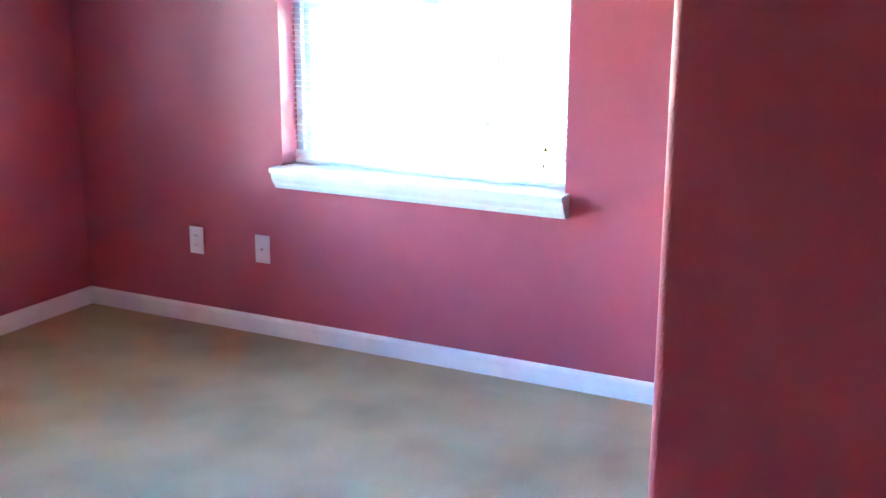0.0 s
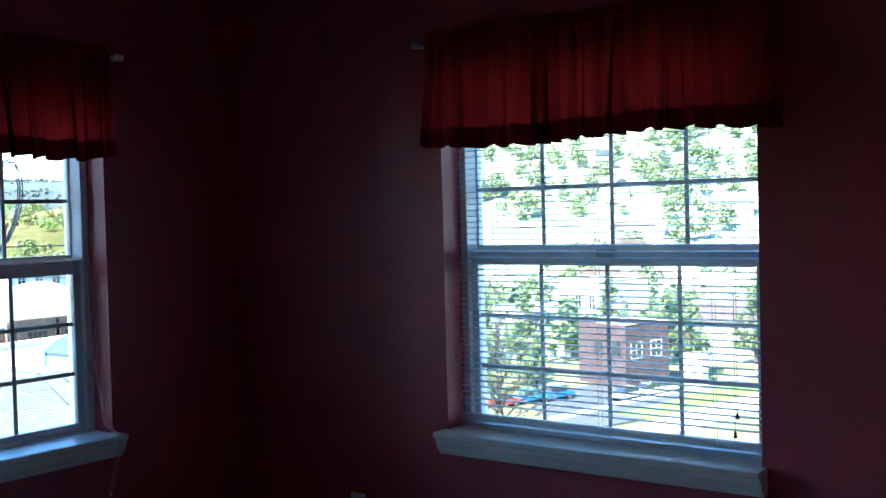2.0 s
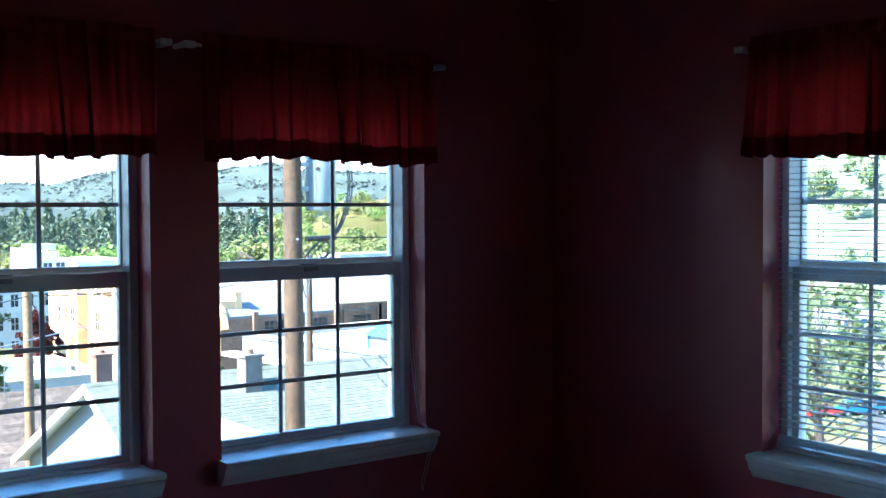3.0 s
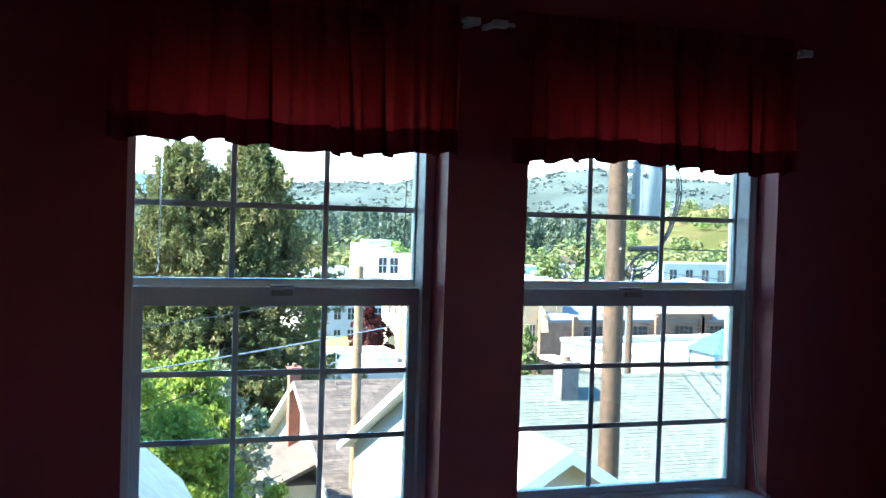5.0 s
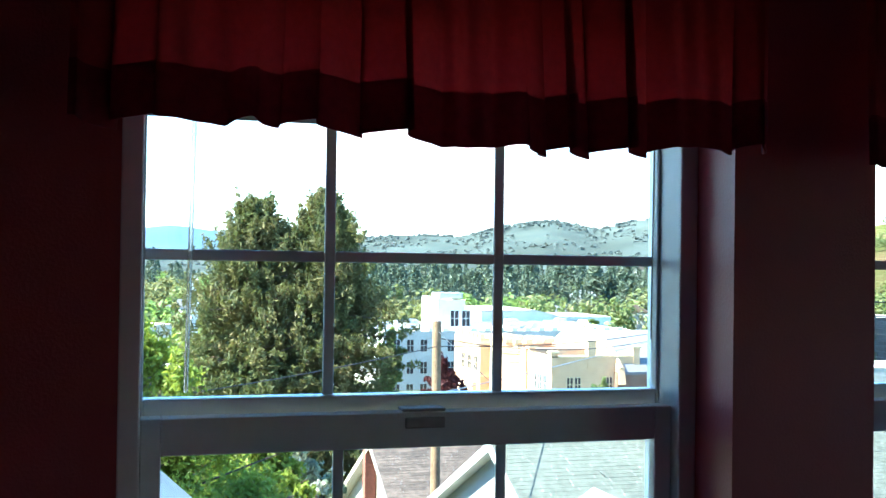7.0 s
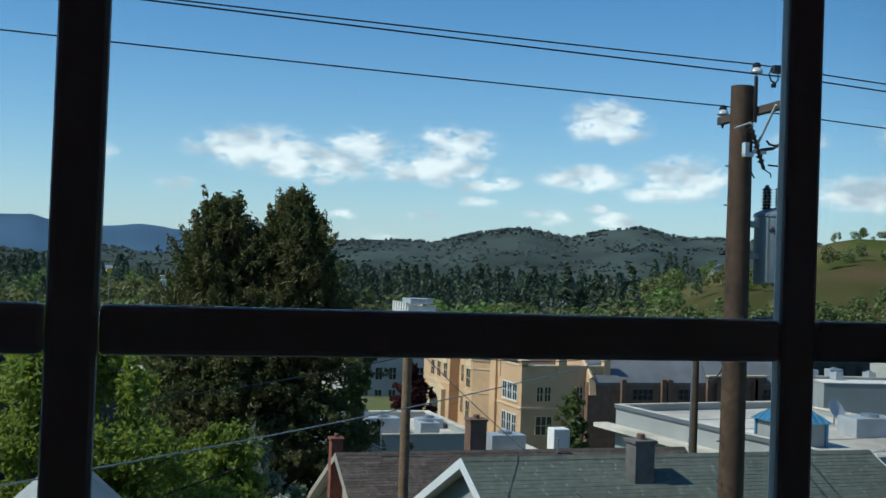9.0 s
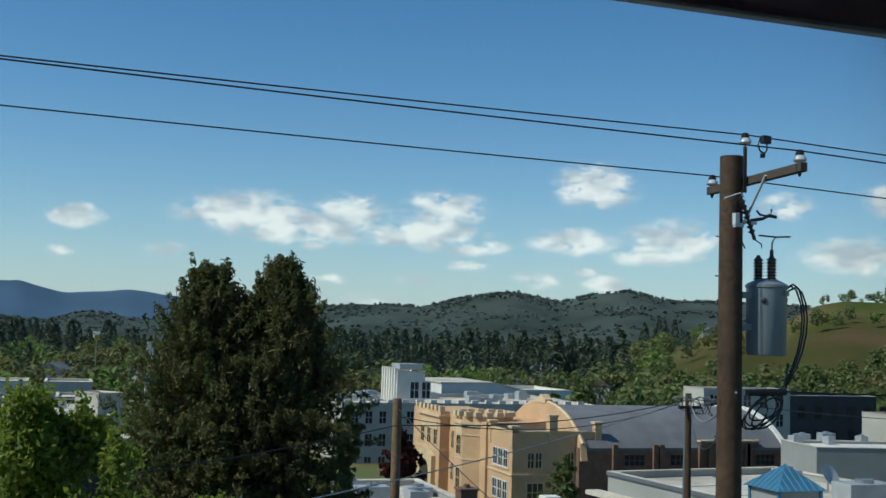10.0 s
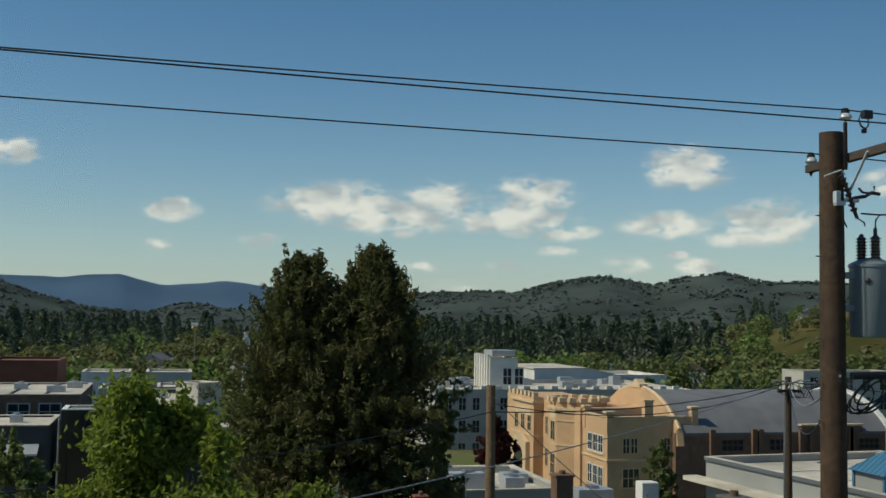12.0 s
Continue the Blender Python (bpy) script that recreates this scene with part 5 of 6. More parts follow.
for u in (48.0, 52.9):
    opening(AR, "s", u - 0.48, -12.85, 0.70, 1.6, 115.0, M_STUCCO2)
    opening(AR, "s", u + 0.48, -12.85, 0.70, 1.6, 115.0, M_STUCCO2)
opening(AR, "s", 48.1, -16.6, 1.9, 2.0, 115.0, M_STUCCO2, 2)
opening(AR, "s", 53.0, -16.6, 1.9, 2.0, 115.0, M_STUCCO2, 2)
for z, h in ((-12.9, 1.8), (-16.6, 2.0)):
    for v in (116.9, 118.5, 120.1):
        opening(AR, "w", v, z, 1.15, h, 45.3)
part("string_course", boxes((45.18, 45.298, 116.0, 121.0, -13.2, -13.0)), M_STUCCO2, AR)
# the octagonal bay beside the corner block, with corbelled battlements
rad, bx, by = 3.5, 46.6, 127.4
tw = part("tower", prism([(bx + rad * math.cos(a), by + rad * math.sin(a)) for a in [math.pi / 8 + k * math.pi / 4 for k in range(8)]], "z", GZ, -8.0), M_STUCCO, AR, "octagonal stucco bay tower")
for z0, z1, out in ((-8.95, -8.65, 0.30), (-9.25, -8.951, 0.15), (-13.2, -13.0, 0.08), (-10.3, -10.15, 0.08)):
    part("cornice", prism([(bx + (rad + out) * math.cos(a), by + (rad + out) * math.sin(a)) for a in [math.pi / 8 + k * math.pi / 4 for k in range(8)]], "z", z0, z1), M_STUCCO2, tw)
for k in range(16):
    a = (k + 0.5) * math.pi / 8
    x, y = bx + rad * 0.95 * math.cos(a), by + rad * 0.95 * math.sin(a)
    part("merlon", boxes((x - 0.42, x + 0.42, y - 0.42, y + 0.42, -7.999, -7.45)), M_STUCCO2, tw)
for z, h in ((-12.6, 2.2), (-16.6, 2.3)):
    opening(AR, "w", by, z, 1.3, h, bx - rad * 0.924, M_STUCCO2)
part("panel", boxes((bx - rad * 0.924 - 0.06, bx - rad * 0.924 - 0.003, by - 1.0, by + 1.0, -10.1, -9.3)), M_STUCCO2, AR)
# recessed strip, then the entrance bay with its arched portal
part("wall", boxes((45.0, 53.0, 122.52, 151.0, GZ, -8.5)), M_STUCCO, AR, "ochre stucco entrance front")
for v in (132.4, 134.2):
    for z in (-12.6, -16.6):
        opening(AR, "w", v, z, 0.8, 2.1, 45.0, M_STUCCO2)
bay = part("entrance_bay", boxes((43.7, 44.998, 135.6, 144.4, GZ, -8.2)), M_STUCCO, AR, "square entrance bay with battlements")
for z0, z1, out in ((-8.95, -8.65, 0.25), (-13.2, -13.0, 0.07)):
    part("cornice", boxes((43.7 - out, 43.698, 135.6 - out, 144.4 + out, z0, z1), (43.7, 44.998, 135.6 - out, 135.598, z0, z1)), M_STUCCO2, bay)
for k in range(6):
    part("merlon", boxes((43.65, 44.3, 135.6 + 1.6 * k, 136.4 + 1.6 * k, -8.199, -7.55)), M_STUCCO2, bay)
for v in (137.3, 140.0, 142.7):
    opening(AR, "w", v, -12.5, 1.3, 2.1, 43.7, M_STUCCO2)
part("panel", boxes((43.62, 43.697, 136.6, 143.4, -10.6, -9.5)), M_STUCCO2, bay)
portal = part("portal", boxes((43.1, 43.698, 137.0, 143.0, GZ, -14.0)), M_STUCCO2, bay, "light ochre arched portal")
part("portal_gable", prism([(137.0, -13.999), (143.0, -13.999), (140.0, -12.9)], "x", 43.1, 43.6), M_STUCCO2, portal)
part("portal_opening", prism([(138.3, GZ + 0.1), (141.7, GZ + 0.1), (141.7, -16.0)] + [(140.0 + 1.7 * math.cos(a * math.pi / 8), -16.0 + 1.4 * math.sin(a * math.pi / 8)) for a in range(1, 8)] + [(138.3, -16.0)], "x", 43.04, 43.098), M_WINDARK, portal)
for k in range(4):
    part("merlon", boxes((45.0, 45.5, 145.2 + 1.5 * k, 146.0 + 1.5 * k, -8.499, -8.0)), M_STUCCO2, AR)
# barrel-roofed drill hall
ARC = [(125.0 + 11.0 * math.sin(radians(a)) / math.sin(radians(54)), -10.6 + 4.1 * (math.cos(radians(a)) - math.cos(radians(54))) / (1 - math.cos(radians(54)))) for a in range(-54, 55, 6)]
part("hall_wall", boxes((53.02, 80.0, 114.02, 136.0, GZ, -10.6)), M_BROWNBRICK, AR, "brown brick hall side wall")
part("barrel_roof", prism(ARC + [(136.0, -10.9), (114.0, -10.9)], "x", 53.9, 80.0), M_GREYROOF, AR, "grey barrel roof", smooth=True)
gable = part("gable_front", prism([(y, z + 0.40) for y, z in ARC] + [(136.4, -12.0), (113.6, -12.0)], "x", 53.1, 53.88), M_STUCCO, AR, "ochre curved gable")
part("gable_crest", prism([(123.7, -6.2), (126.3, -6.2), (126.3, -5.75), (125.6, -5.55), (125.3, -5.2), (124.7, -5.2), (124.4, -5.55), (123.7, -5.75)], "x", 53.0, 53.98), M_STUCCO2, gable)
part("gable_coping", tube([(53.45, y, z + 0.45) for y, z in ARC], 0.22), M_STUCCO2, gable, smooth=True)
part("gable_vent", boxes((53.04, 53.098, 124.3, 125.7, -9.2, -8.2)), M_STUCCO2, gable)
part("far_gable", prism([(y, z + 0.35) for y, z in ARC] + [(136.3, -12.0), (113.7, -12.0)], "x", 80.02, 80.6), M_WHITEWALL, AR)
for x in (60, 66, 72.5, 77.5):
    opening(AR, "s", x, -15.6, 2.6, 1.8, 114.02, M_STUCCO2, 2)
    opening(AR, "s", x, -12.6, 2.6, 1.2, 114.02, M_BROWNBRICK, 3)
    for e in (-2.6, 2.6):
        part("buttress", boxes((x + e - 0.3, x + e + 0.3, 113.6, 114.018, GZ, -10.2)), M_BROWNBRICK, AR)
rise = part("parapet_rise", boxes((68.6, 76.4, 113.7, 114.4, -10.6, -9.9)), M_BROWNBRICK, AR)
part("rise_coping", boxes((68.4, 76.6, 113.6, 114.5, -9.899, -9.70)), M_STUCCO2, rise)

# grey block behind it with a white ribbed tower on the roof
gb = block("long grey concrete building with a notched parapet", 39.5, 84.0, 172.0, 200.0, -22.0, -9.6, M_GREYWALL, M_WHITEROOF, 0.7)
ax, ay = gb["half"]
for k in range(9):
    for z in (-20.0, -16.4, -12.8):
        opening(gb, "s", -ax + 2.2 + 2.3 * k, z, 1.1, 1.9, -ay, M_GREYWALL)
part("battlement", boxes(*[(-ax + 0.4 + 2.4 * k, -ax + 1.5 + 2.4 * k, -ay - 0.05, -ay + 0.5, -9.5, -9.0) for k in range(18)]), M_WHITEWALL, gb)
tw = block("white tower block with vertical ribs", 49.4, 54.2, 175.0, 183.0, -9.7, -4.6, M_WHITEWALL, M_WHITEROOF, 0.3)
ax, ay = tw["half"]
for k in range(6):
    part("rib", boxes((-ax - 0.35, -ax - 0.003, -ay + 0.3 + 1.5 * k, -ay + 0.8 + 1.5 * k, -9.6, -4.0)), M_WHITEWALL, tw)
for u in (0.6, 2.6):
    opening(tw, "s", u, -8.9, 1.4, 2.6, -ay)
part("roof_box", boxes((-ax + 1.0, -ax + 5.0, -2, 3, -4.3, -3.4)), M_HVAC, tw)
wl_ = thing("building", "long white low building with a sloping parapet", "building")
part("wall", prism([(67.3, -22), (67.3, -7.8), (78.3, -7.7), (88.0, -9.9), (88.0, -22)], "y", 205.0, 225.0), M_WHITEWALL, wl_)
part("coping", prism([(67.1, -7.79), (78.3, -7.69), (88.2, -9.92), (88.2, -9.68), (78.4, -7.45), (67.1, -7.55)], "y", 204.8, 225.2), M_WHITEROOF, wl_)
block("white flat-roofed building far off", 84.0, 100.0, 215.0, 235.0, -22, -9.4, M_WHITEWALL, M_WHITEROOF, 0.8)
_ur = random.Random(31)
for _k in range(26):
    rooftop_unit(41 + 40 * _ur.random(), 186 + 12 * _ur.random(), -10.2, 1.2 + 2.0 * _ur.random(), 1.2 + 1.2 * _ur.random(), 0.7 + 0.9 * _ur.random(), "small pale rooftop vent unit")

# low flat building with blue cupola, set at an angle to the street
fb = block("low pale building with a wide pale flat roof", 27.7, 39.7, 38.9, 56.9, -15.0, -5.70, M_PALEBLUE, M_WHITEROOF, 0.45, turn=6.0)
ax, ay = fb["half"]
part("ledge", boxes((-ax - 0.9, -ax - 0.002, -ay, ay + 0.9, -6.98, -6.75)), M_WHITEROOF, fb)
part("coping_lip", boxes((-ax - 0.12, -ax - 0.062, -ay, ay, -5.83, -5.63)), M_GALV, fb)
for v_ in (-6.0, -2.5, 1.5, 5.0):
    part("roof_seam", boxes((-ax + 0.4, ax - 0.4, v_, v_ + 0.10, -6.029, -6.005)), M_GALV, fb)
cu = thing("roof_cupola", "pale blue roof cupola with a blue ribbed metal hip roof", "cupola", at=(29.9, 44.4, -6.03), turn=0)
part("base", boxes((-1.12, 1.12, -1.12, 1.12, 0.0, 1.1), bevel=0.03), M_PALEBLUE, cu)
for sx, sy in ((-1, -1), (1, -1), (-1, 1), (1, 1)):
    part("corner_board", boxes((sx * 1.13 - 0.07, sx * 1.13 + 0.07, sy * 1.13 - 0.07, sy * 1.13 + 0.07, 0.0, 1.09)), M_BLUEMETAL, cu)
rf = bmesh.new()
v = [rf.verts.new(p) for p in ((-1.36, -1.36, 1.1), (1.36, -1.36, 1.1), (1.36, 1.36, 1.1), (-1.36, 1.36, 1.1), (0, 0, 2.18))]
for k in range(4):
    rf.faces.new((v[k], v[(k + 1) % 4], v[4]))
rf.faces.new(v[3::-1])
hip = part("hip_roof", rf, M_BLUEMETAL, cu, "blue metal hip roof")
for k in range(4):
    ribs = bmesh.new()
    a, b, c = [Vector(p) for p in ((-1.36, -1.36, 1.11), (1.36, -1.36, 1.11), (0, 0, 2.19))]
    for j in range(1, 8):
        p = a.lerp(b, j / 8)
        f = min(j, 8 - j) / 4
        cyl(ribs, p, p.lerp(Vector((p.x, 0, 2.19)), f * 0.985) if f < 1 else c, 0.03, seg=5)
    bmesh.ops.rotate(ribs, verts=ribs.verts, cent=(0, 0, 0), matrix=Matrix.Rotation(k * math.pi / 2, 3, "Z"))
    part("roof_ribs", ribs, M_BLUEMETAL, hip)
rooftop_unit(36.2, 46.6, -6.03, 2.8, 1.5, 0.95, "long pale rooftop duct box")
rooftop_unit(36.4, 53.2, -6.03, 1.3, 1.1, 0.8, "dark green rooftop air unit")
dish = thing("satellite_dish", "round pale satellite dish on a flat roof", "satellite dish", at=(36.9, 50.3, -6.03))
part("mount", rod((0, 0, 0), (0, 0, 0.6), 0.05), M_GALV, dish)
part("reflector", lathe([(0.05, 0.0), (0.35, 0.05), (0.62, 0.16), (0.66, 0.2), (0.62, 0.19), (0.35, 0.08), (0.05, 0.03)], 24), M_HVAC, dish, smooth=True).matrix_local = pose(0, 0, 0.75, 60, 0, 20)

bb = block("pale blue walled low building with white roof", 66.4, 78.6, 88.0, 95.5, -18.0, -7.95, M_PALEBLUE, M_WHITEWALL, 0.35, turn=-10)
ax, ay = bb["half"]
for k in range(4):
    opening(bb, "s", -ax + 2.0 + 3.2 * k, -11.6, 1.0, 0.7, -ay)
for _x, _y, _w in ((67.8, 95.0, 1.2), (69.6, 96.4, 1.4), (71.5, 94.6, 0.9), (73.0, 97.0, 1.6), (76.0, 95.2, 0.9)):
    rooftop_unit(_x, _y, -8.13, _w, 1.0, 0.55 + 0.2 * _w, "small dark rooftop fan unit")
cb = block("cream four-storey building with many windows", 91.5, 107.3, 150.0, 156.0, -20.5, -5.4, M_CREAM, M_WHITEROOF, 0.6)
ax, ay = cb["half"]
for k in range(5):
    for z in (-18.6, -14.8, -11.2, -8.2):
        opening(cb, "s", -ax + 1.8 + 3.0 * k, z, 1.3, 1.9, -ay, M_CREAM)
db = block("dark-walled building with a grey roof", 107.4, 124.0, 150.0, 160.0, -20.5, -6.3, M_DARKWALL, M_GREYROOF, 0.5)
ax, ay = db["half"]
for k in range(7):
    for z in (-17.5, -13.5, -9.8):
        opening(db, "s", -ax + 2.0 + 3.2 * k, z, 1.3, 1.8, -ay, M_DARKWALL)
pk = block("beige open-sided parking building", 94.0, 120.0, 112.0, 117.0, -18.5, -6.5, M_CREAM, M_WHITEROOF, 0.8)
ax, ay = pk["half"]
# Dark sheets on the wall stand for the shade inside open bays.
for k in range(5):
    part("bay", boxes((-ax + 0.5 + 5.0 * k, -ax + 4.6 + 5.0 * k, -ay - 0.02, -ay - 0.004, -10.0, -8.2)), M_WINDARK, pk)
# buildings behind the brown roof and to the left of the conifer
lb = block("low pale blue building with a white flat roof", 11.8, 20.0, 60.0, 70.0, -14.0, -7.85, M_PALEBLUE, M_WHITEROOF, 0.5)
ax, ay = lb["half"]
for u in (-2.6, -0.2, 2.4):
    opening(lb, "s", u, -10.0, 1.7, 1.0, -ay)
rooftop_unit(22.6, 62.5, -9.4, 2.2, 1.4, 1.2, "pale rooftop air unit with open grille")
for _x, _y, _w, _h in ((13.4, 62.6, 1.3, 0.7), (15.2, 63.8, 2.0, 0.9), (17.6, 62.4, 1.2, 0.8), (18.6, 65.4, 1.6, 0.6), (14.4, 66.5, 1.0, 1.0)):
    rooftop_unit(_x, _y, -8.22, _w, 1.1, _h, "pale rooftop air unit on a low roof")
low = block("low white service building beside trees", 20.3, 25.4, 60.4, 66.0, -14.0, -9.5, M_WHITEWALL, M_WHITEROOF, 0.1)
single("white_tank", boxes((25.6, 26.7, 62.0, 63.0, -12.8, -7.9), bevel=0.05), M_WHITEWALL, "plain white upright service box", "service box")
wr = block("low white-roofed building with a boxy roof house", -7.5, 1.6, 96.0, 118.0, -18.0, -6.0, M_DARKWALL, M_WHITEROOF, 0.5)
rh = block("square cream roof house", -0.75, 2.05, 100.0, 102.8, -8.5, -4.3, M_CREAM, M_WHITEROOF, 0.2, turn=-48)
part("lower_window", boxes((-1.0, 1.0, -1.43, -1.404, -8.0, -6.6)), M_WINDARK, rh)
ax, ay = wr["half"]
part("lower_roof", boxes((ax - 4.2, ax + 1.4, -ay - 3.5, -ay - 0.07, -7.5, -7.35)), M_WHITEROOF, wr)
for k in range(4):
    opening(wr, "s", -ax + 1.4 + 1.9 * k, -8.3, 1.1, 1.3, -ay, M_GREYWALL)
b1 = block("brick-fronted shop with a wide pale flat roof", -27.0, -9.5, 103.0, 120.0, -18.0, -5.5, M_BROWNBRICK, M_WHITEROOF, 0.2)
ax, ay = b1["half"]
for k in range(6):
    opening(b1, "s", -ax + 2.0 + 2.6 * k, -7.6, 1.7, 1.3, -ay, M_GREYWALL)
for u in (-3.0, 2.5, 5.5):
    part("roof_seam", boxes((u, u + 0.25, -ay + 0.4, ay - 0.4, -5.579, -5.5)), M_DARKWALL, b1)
b3 = block("low dark-fronted building with a pale flat roof", -26.0, -10.6, 87.5, 96.5, -18.0, -6.7, M_DARKWALL, M_WHITEROOF, 0.25)
ax, ay = b3["half"]
part("awning", prism([(-ay - 1.4, -8.6), (-ay - 0.01, -8.0), (-ay - 0.01, -8.15), (-ay - 1.4, -8.75)], "x", ax - 3.6, ax - 0.6), M_HVAC, b3, "ribbed pale awning")
for k in range(4):
    opening(b3, "s", -ax + 1.6 + 2.6 * k, -9.8, 1.6, 1.4, -ay, M_DARKWALL)
b4 = block("dark glazed stair house with a white frame", -9.9, -7.3, 90.0, 94.0, -18.0, -5.75, M_WINDARK, M_GREYROOF, 0.15, cap=M_WHITEWALL)
for _x, _y, _z, _w in ((-12.0, 108.0, -5.58, 1.6), (-15.5, 112.0, -5.58, 1.2), (-10.8, 114.0, -5.58, 1.4), (-13.4, 92.0, -6.83, 0.9), (-4.6, 106.0, -6.38, 1.3), (-2.4, 111.0, -6.38, 0.9)):
    rooftop_unit(_x, _y, _z, _w, 0.9, 0.6, "small grey rooftop air unit")
single("street_lamp", rod((-9.75, 86.0, -18.0), (-9.75, 86.0, -5.9), 0.09, 0.06, 8), M_GALV, "thin grey street lamp post", "street lamp")
b2 = block("low brick-red building with a flat roof", -27.0, -17.3, 168.0, 182.0, -20.0, -5.2, M_BRICK, M_BROWNBRICK, 0.4, cap=M_BRICK)
block("white long low building behind trees", -14.2, -7.4, 170.0, 180.0, -20.0, -6.9, M_WHITEWALL, M_WHITEROOF, 0.4)
block("pale long low building behind trees", -5.0, 1.6, 170.0, 180.0, -20.0, -6.9, M_CREAM, M_WHITEROOF, 0.4)
block("low shop with a pale roof behind trees", -10.5, -6.8, 148.0, 158.0, -20.0, -7.9, M_GREYWALL, M_WHITEROOF, 0.4)
block("low shop with a pale roof behind trees", -3.2, 0.2, 148.0, 158.0, -20.0, -7.7, M_GREYWALL, M_WHITEROOF, 0.4)
tower = thing("church_tower", "slender white tower beyond a conifer", "tower", at=(11.6, 200.0, 0))
part("shaft", boxes((-0.6, 0.6, -0.6, 0.6, -20.0, -1.9), bevel=0.05), M_WHITEWALL, tower)
part("cap", boxes((-0.45, 0.45, -0.45, 0.45, -1.899, -1.2), bevel=0.05), M_CREAM, tower)


# houses scattered through the valley trees, each small with distance
def far_house(x, y, w, d, h, wall_mat, roof_mat, turn):
    z = ground_z(x, y)
    b = thing("far_house", "small pale house among valley trees", "house", "valley houses", at=(x, y, z), turn=turn)
    part("wall", boxes((-w / 2, w / 2, -d / 2, d / 2, -1, h)), wall_mat, b)
    part("roof", prism([(-d / 2 - 0.4, h), (d / 2 + 0.4, h), (0, h + d * 0.28)], "x", -w / 2 - 0.4, w / 2 + 0.4), roof_mat, b)


_hr = random.Random(77)
for _k in range(70):
    az, d = radians(-12 + 50 * _hr.random()), 260 + 900 * _hr.random()
    if az > radians(28) and d < 700:
        continue
    far_house(d * math.sin(az), d * math.cos(az), 9 + 10 * _hr.random(), 8 + 5 * _hr.random(), 4 + 3.5 * _hr.random(), _hr.choice([M_WHITEWALL, M_CREAM, M_BEIGE, M_GREYWALL]), _hr.choice([M_GREYROOF, M_LIGHTROOF, M_SHBROWN]), 90 * _hr.random())

# ---- street side, seen through the wide east window ----
def strip(c0, c1, half):
    """A long flat outline along a line on the plan."""
    d = Vector((c1[0] - c0[0], c1[1] - c0[1])).normalized() * half
    return [(c0[0] - d.y, c0[1] + d.x), (c0[0] + d.y, c0[1] - d.x), (c1[0] + d.y, c1[1] - d.x), (c1[0] - d.y, c1[1] + d.x)]


single("road", prism(strip((66, 66), (112, 52.5), 9.5), "z", -20.6, -19.75), M_ASPHALT, "grey parking street with parked cars", "road", "structure")
single("pavement", prism(strip((66, 47.5), (170, 31.5), 2.6), "z", -20.3, -19.62), M_CONCRETE, "pale concrete pavement beside a grass verge", "pavement", "structure")
single("pavement", prism(strip((92, 54.5), (170, 41.5), 0.7), "z", -20.3, -19.60), M_CONCRETE, "narrow pale kerb path along a verge", "pavement", "structure")
single("lawn", prism(strip((97, 47.0), (170, 36.0), 3.4), "z", -20.3, -19.70), M_LAWN, "strip of bright green mown grass", "grass", "structure")
br = block("brown brick building with a pale flat roof", 114.5, 121.5, 56.0, 64.5, -21.0, -12.4, M_DARKBRICK, M_LIGHTROOF, 0.3, turn=-20)
ax, ay = br["half"]
for v in (-2.6, 0.4):
    opening(br, "w", v, -16.2, 1.6, 1.8, -ax, M_DARKBRICK)
for u in (-1.8, 1.4):
    opening(br, "s", u, -16.4, 1.6, 1.8, -ay, M_PALEBLUE)
hall2 = block("grey-blue two-storey house with dark windows", 146.0, 156.0, 76.0, 86.0, -21.0, -9.6, M_PALEBLUE, M_GREYROOF, 0.3, turn=-20)
ax, ay = hall2["half"]
for v in (-3.2, 0.0, 3.2):
    for z in (-18.2, -14.0):
        opening(hall2, "w", v, z, 1.4, 2.0, -ax)
# Plain white boxes added for pale, unidentified things by the brick building.
for _x, _y, _lab in ((121.5, 51.5, "white upright box beside a brick building"), (123.0, 53.0, "white box beside a brick building")):
    single("white_box", boxes((_x, _x + 1.8, _y, _y + 1.6, ground_z(_x, _y) - 0.4, -16.6), bevel=0.08), M_WHITEWALL, _lab, "service box")
_er = random.Random(5)
_spots = [(d * math.sin(a), d * math.cos(a)) for a, d in ((radians(48 + 44 * _er.random()), 190 + 380 * _er.random()) for _ in range(60))]
for k, (x, y) in enumerate(_spots + list(((135, 84), (150, 60), (158, 96), (172, 70), (150, 36), (165, 48), (190, 100), (205, 60), (215, 88), (230, 120), (240, 70), (180, 30), (250, 100), (270, 60), (300, 110), (285, 140)))):
    far_house(x, y, 11, 9, 5.0, (M_WHITEWALL, M_CREAM, M_BEIGE)[k % 3], (M_GREYROOF, M_SHBROWN, M_LIGHTROOF)[k % 3], 23 * k)


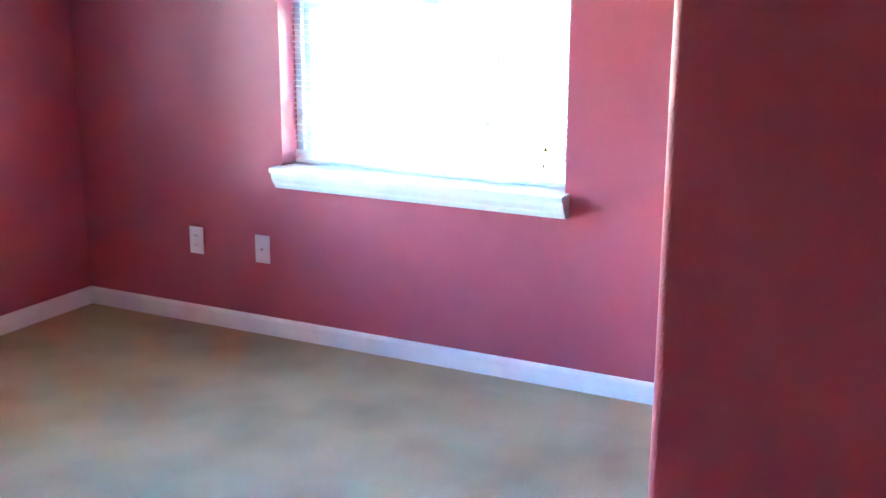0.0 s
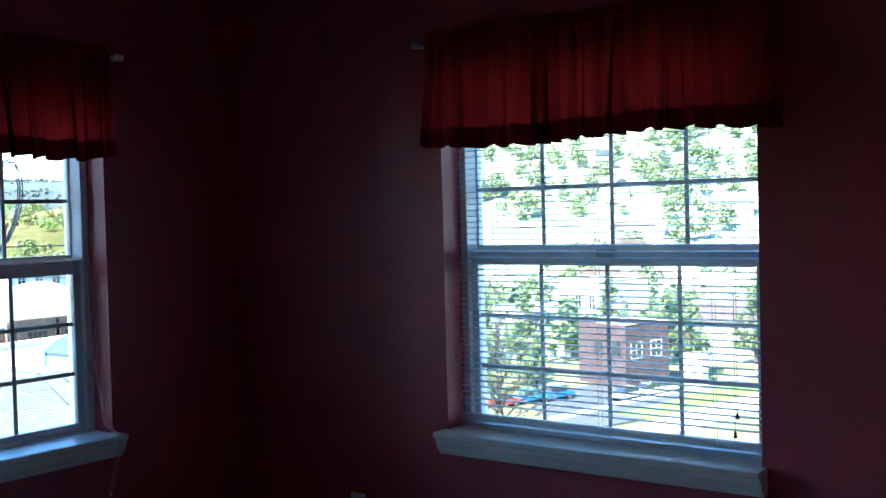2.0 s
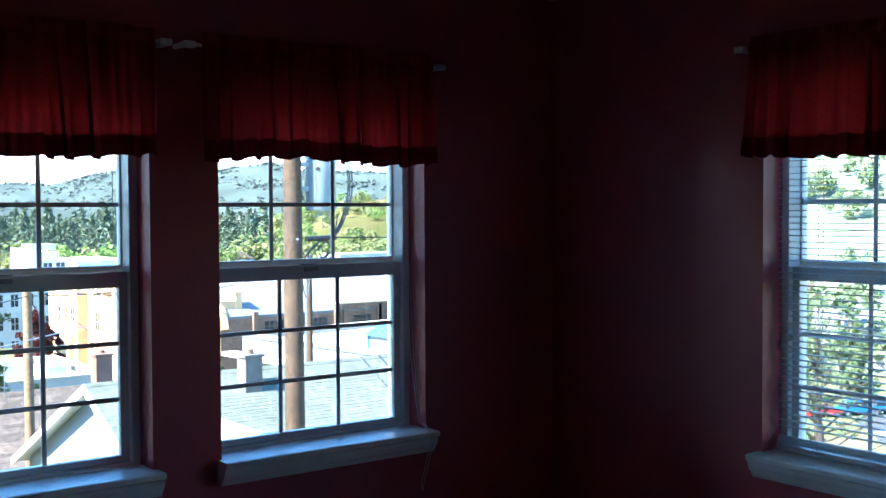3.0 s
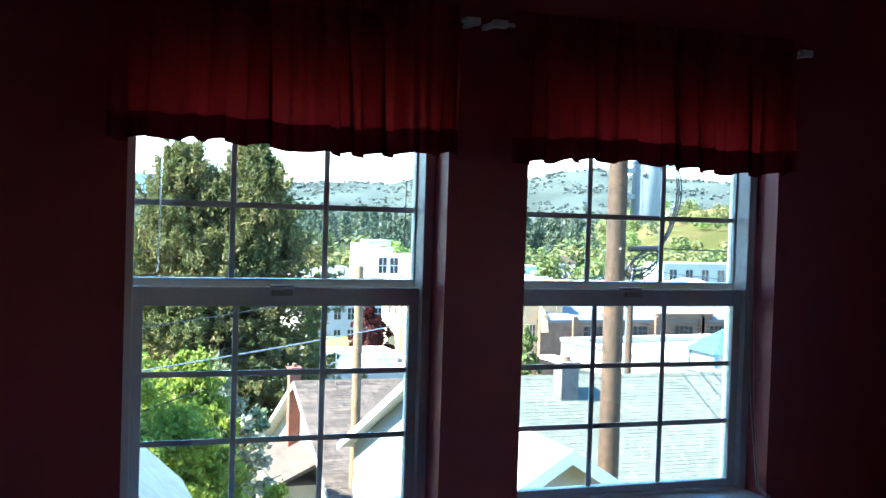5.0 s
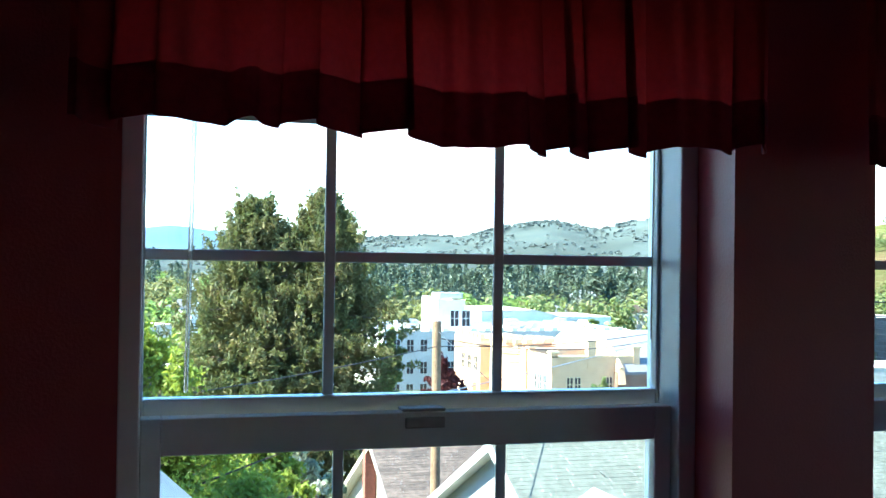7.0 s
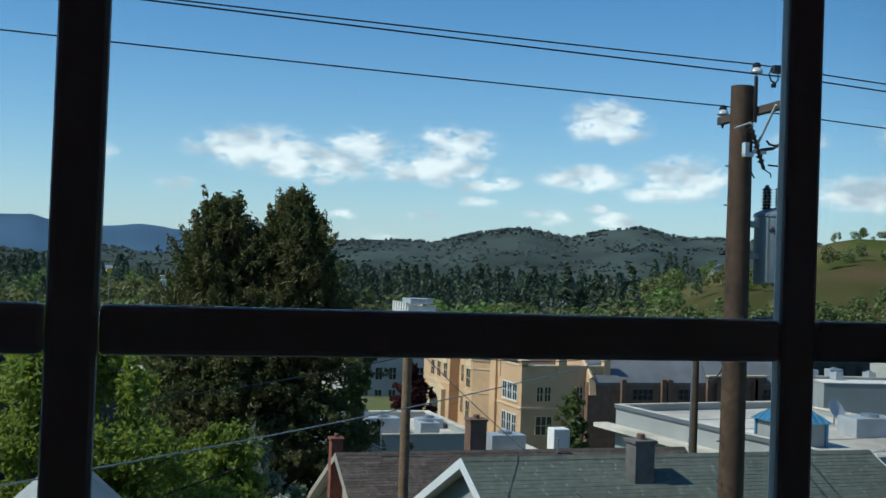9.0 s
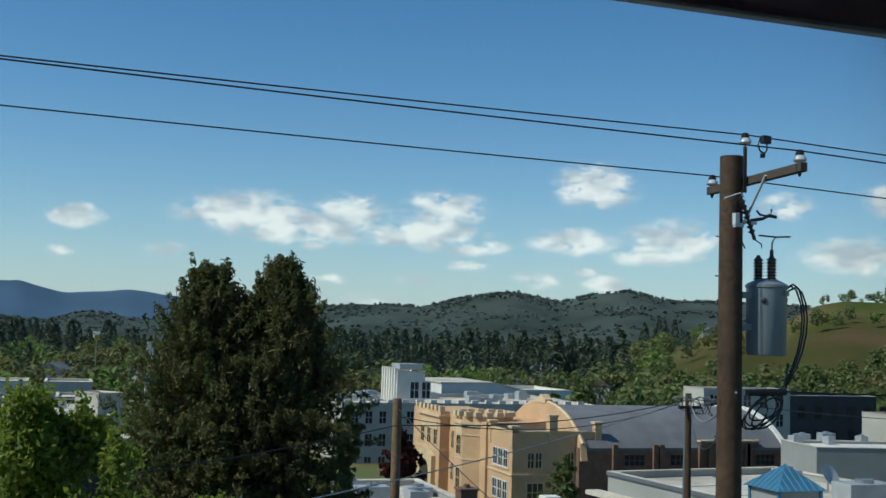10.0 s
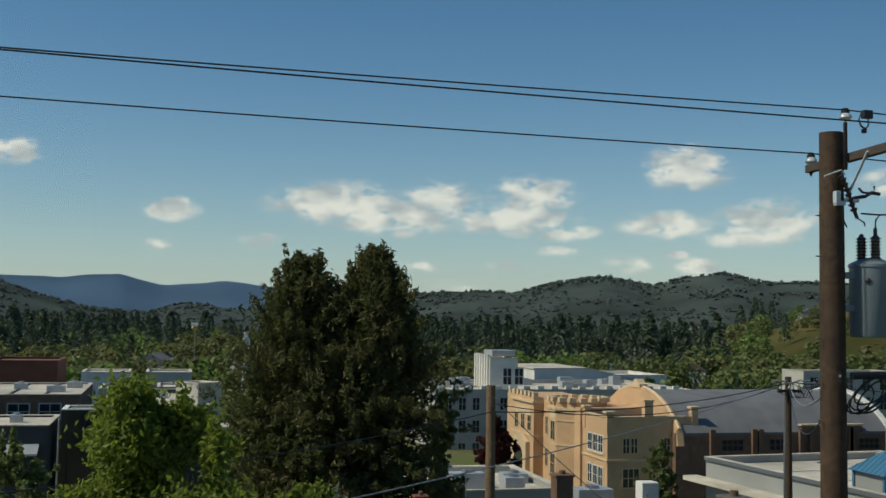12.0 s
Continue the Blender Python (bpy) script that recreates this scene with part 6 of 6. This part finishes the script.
def car(label, x, y, z, turn, paint):
    c = thing("parked_car", label, "car", "parked cars", at=(x, y, z), turn=turn)
    body = prism([(-2.2, 0.35), (-2.15, 0.75), (-1.5, 0.88), (1.3, 0.92), (2.15, 0.78), (2.2, 0.35)], "y", -0.85, 0.85)
    bmesh.ops.bevel(body, geom=body.edges[:], offset=0.06, segments=2, affect="EDGES")
    part("body", body, paint, c, smooth=True)
    cab = prism([(-1.45, 0.88), (-0.8, 1.42), (0.6, 1.45), (1.25, 0.92)], "y", -0.72, 0.72)
    bmesh.ops.bevel(cab, geom=cab.edges[:], offset=0.07, segments=2, affect="EDGES")
    part("cabin_glass", cab, M_WINDARK, c, smooth=True)
    part("roof_panel", boxes((-0.78, 0.58, -0.66, 0.66, 1.425, 1.475), bevel=0.02), paint, c)
    for wx in (-1.35, 1.35):
        for wy in (-0.80, 0.80):
            wh = part("wheel", rod((wx, wy - 0.1, 0.33), (wx, wy + 0.1, 0.33), 0.33, seg=18), M_WIRE, c)
            part("rim", rod((wx, wy - 0.105, 0.33), (wx, wy + 0.105, 0.33), 0.19, seg=14), M_GALV, wh)


M_BLUECAR = mat("blue_car_paint", (0.02, 0.14, 0.42), 0.25, 0.03, 4, coat=0.6)
M_REDCAR = mat("red_car_paint", (0.40, 0.03, 0.03), 0.25, 0.03, 4, coat=0.6)
M_GREYCAR = mat("silver_car_paint", (0.40, 0.41, 0.42), 0.25, 0.03, 4, metal=0.4, coat=0.6)
for _k, (_lab, _p) in enumerate((("blue parked car at the kerb", M_BLUECAR), ("silver parked car at the kerb", M_GREYCAR), ("white parked car at the kerb", M_WHITEWALL), ("red parked car at the kerb", M_REDCAR), ("silver parked car at the kerb", M_GREYCAR), ("blue parked car at the kerb", M_BLUECAR))):
    _x, _y, _a = ((102.4, 60.6, -20), (106.2, 53.6, -18), (109.6, 52.6, -18), (95.4, 63.2, -20), (112.6, 51.8, -18), (99.4, 62.0, -20))[_k]
    car(_lab, _x, _y, -19.75, _a, _p)
for _k, (_x, _y, _h, _r) in enumerate(((104, 78, 8.5, 3.2), (128, 40, 8.0, 3.0), (116, 80, 9.5, 3.6), (140, 52, 10.0, 3.8), (112, 92, 9.5, 3.6), (126, 55, 9.0, 3.2), (140, 74, 10.5, 4.0), (130, 82, 9.5, 3.6), (105.5, 65, 6.5, 2.6), (108.5, 69.5, 7.5, 2.8), (101, 69, 6.5, 2.4), (134, 62, 9.5, 3.6), (148, 90, 9.5, 3.6))):
    leafy_tree("street_tree", "green street tree beside a street", _x, _y, ground_z(_x, _y), _h, _r, L_EAST, 31 + _k, 3500, 0.26, group="street trees")

leafy_tree("bare_tree", "thinly leaved tree with bare spreading branches", 57.0, 37.2, ground_z(57.0, 37.2), 14.5, 5.6, L_EAST, 61, 1500, 0.13, low=0.30)

sg = thing("round_sign", "round yellow sign on a tall thin mast", "sign", at=(3.8, 250.0, -1.75))
part("mast", rod((0, 0, -18), (0, 0, 0.0), 0.06, seg=8), M_GALV, sg)
part("disc", rod((0, -0.12, 0.4), (0, 0.12, 0.4), 0.6, seg=20), mat("yellow_enamel", (0.75, 0.42, 0.03), 0.4, 0.05, 3), sg, "yellow enamel disc")
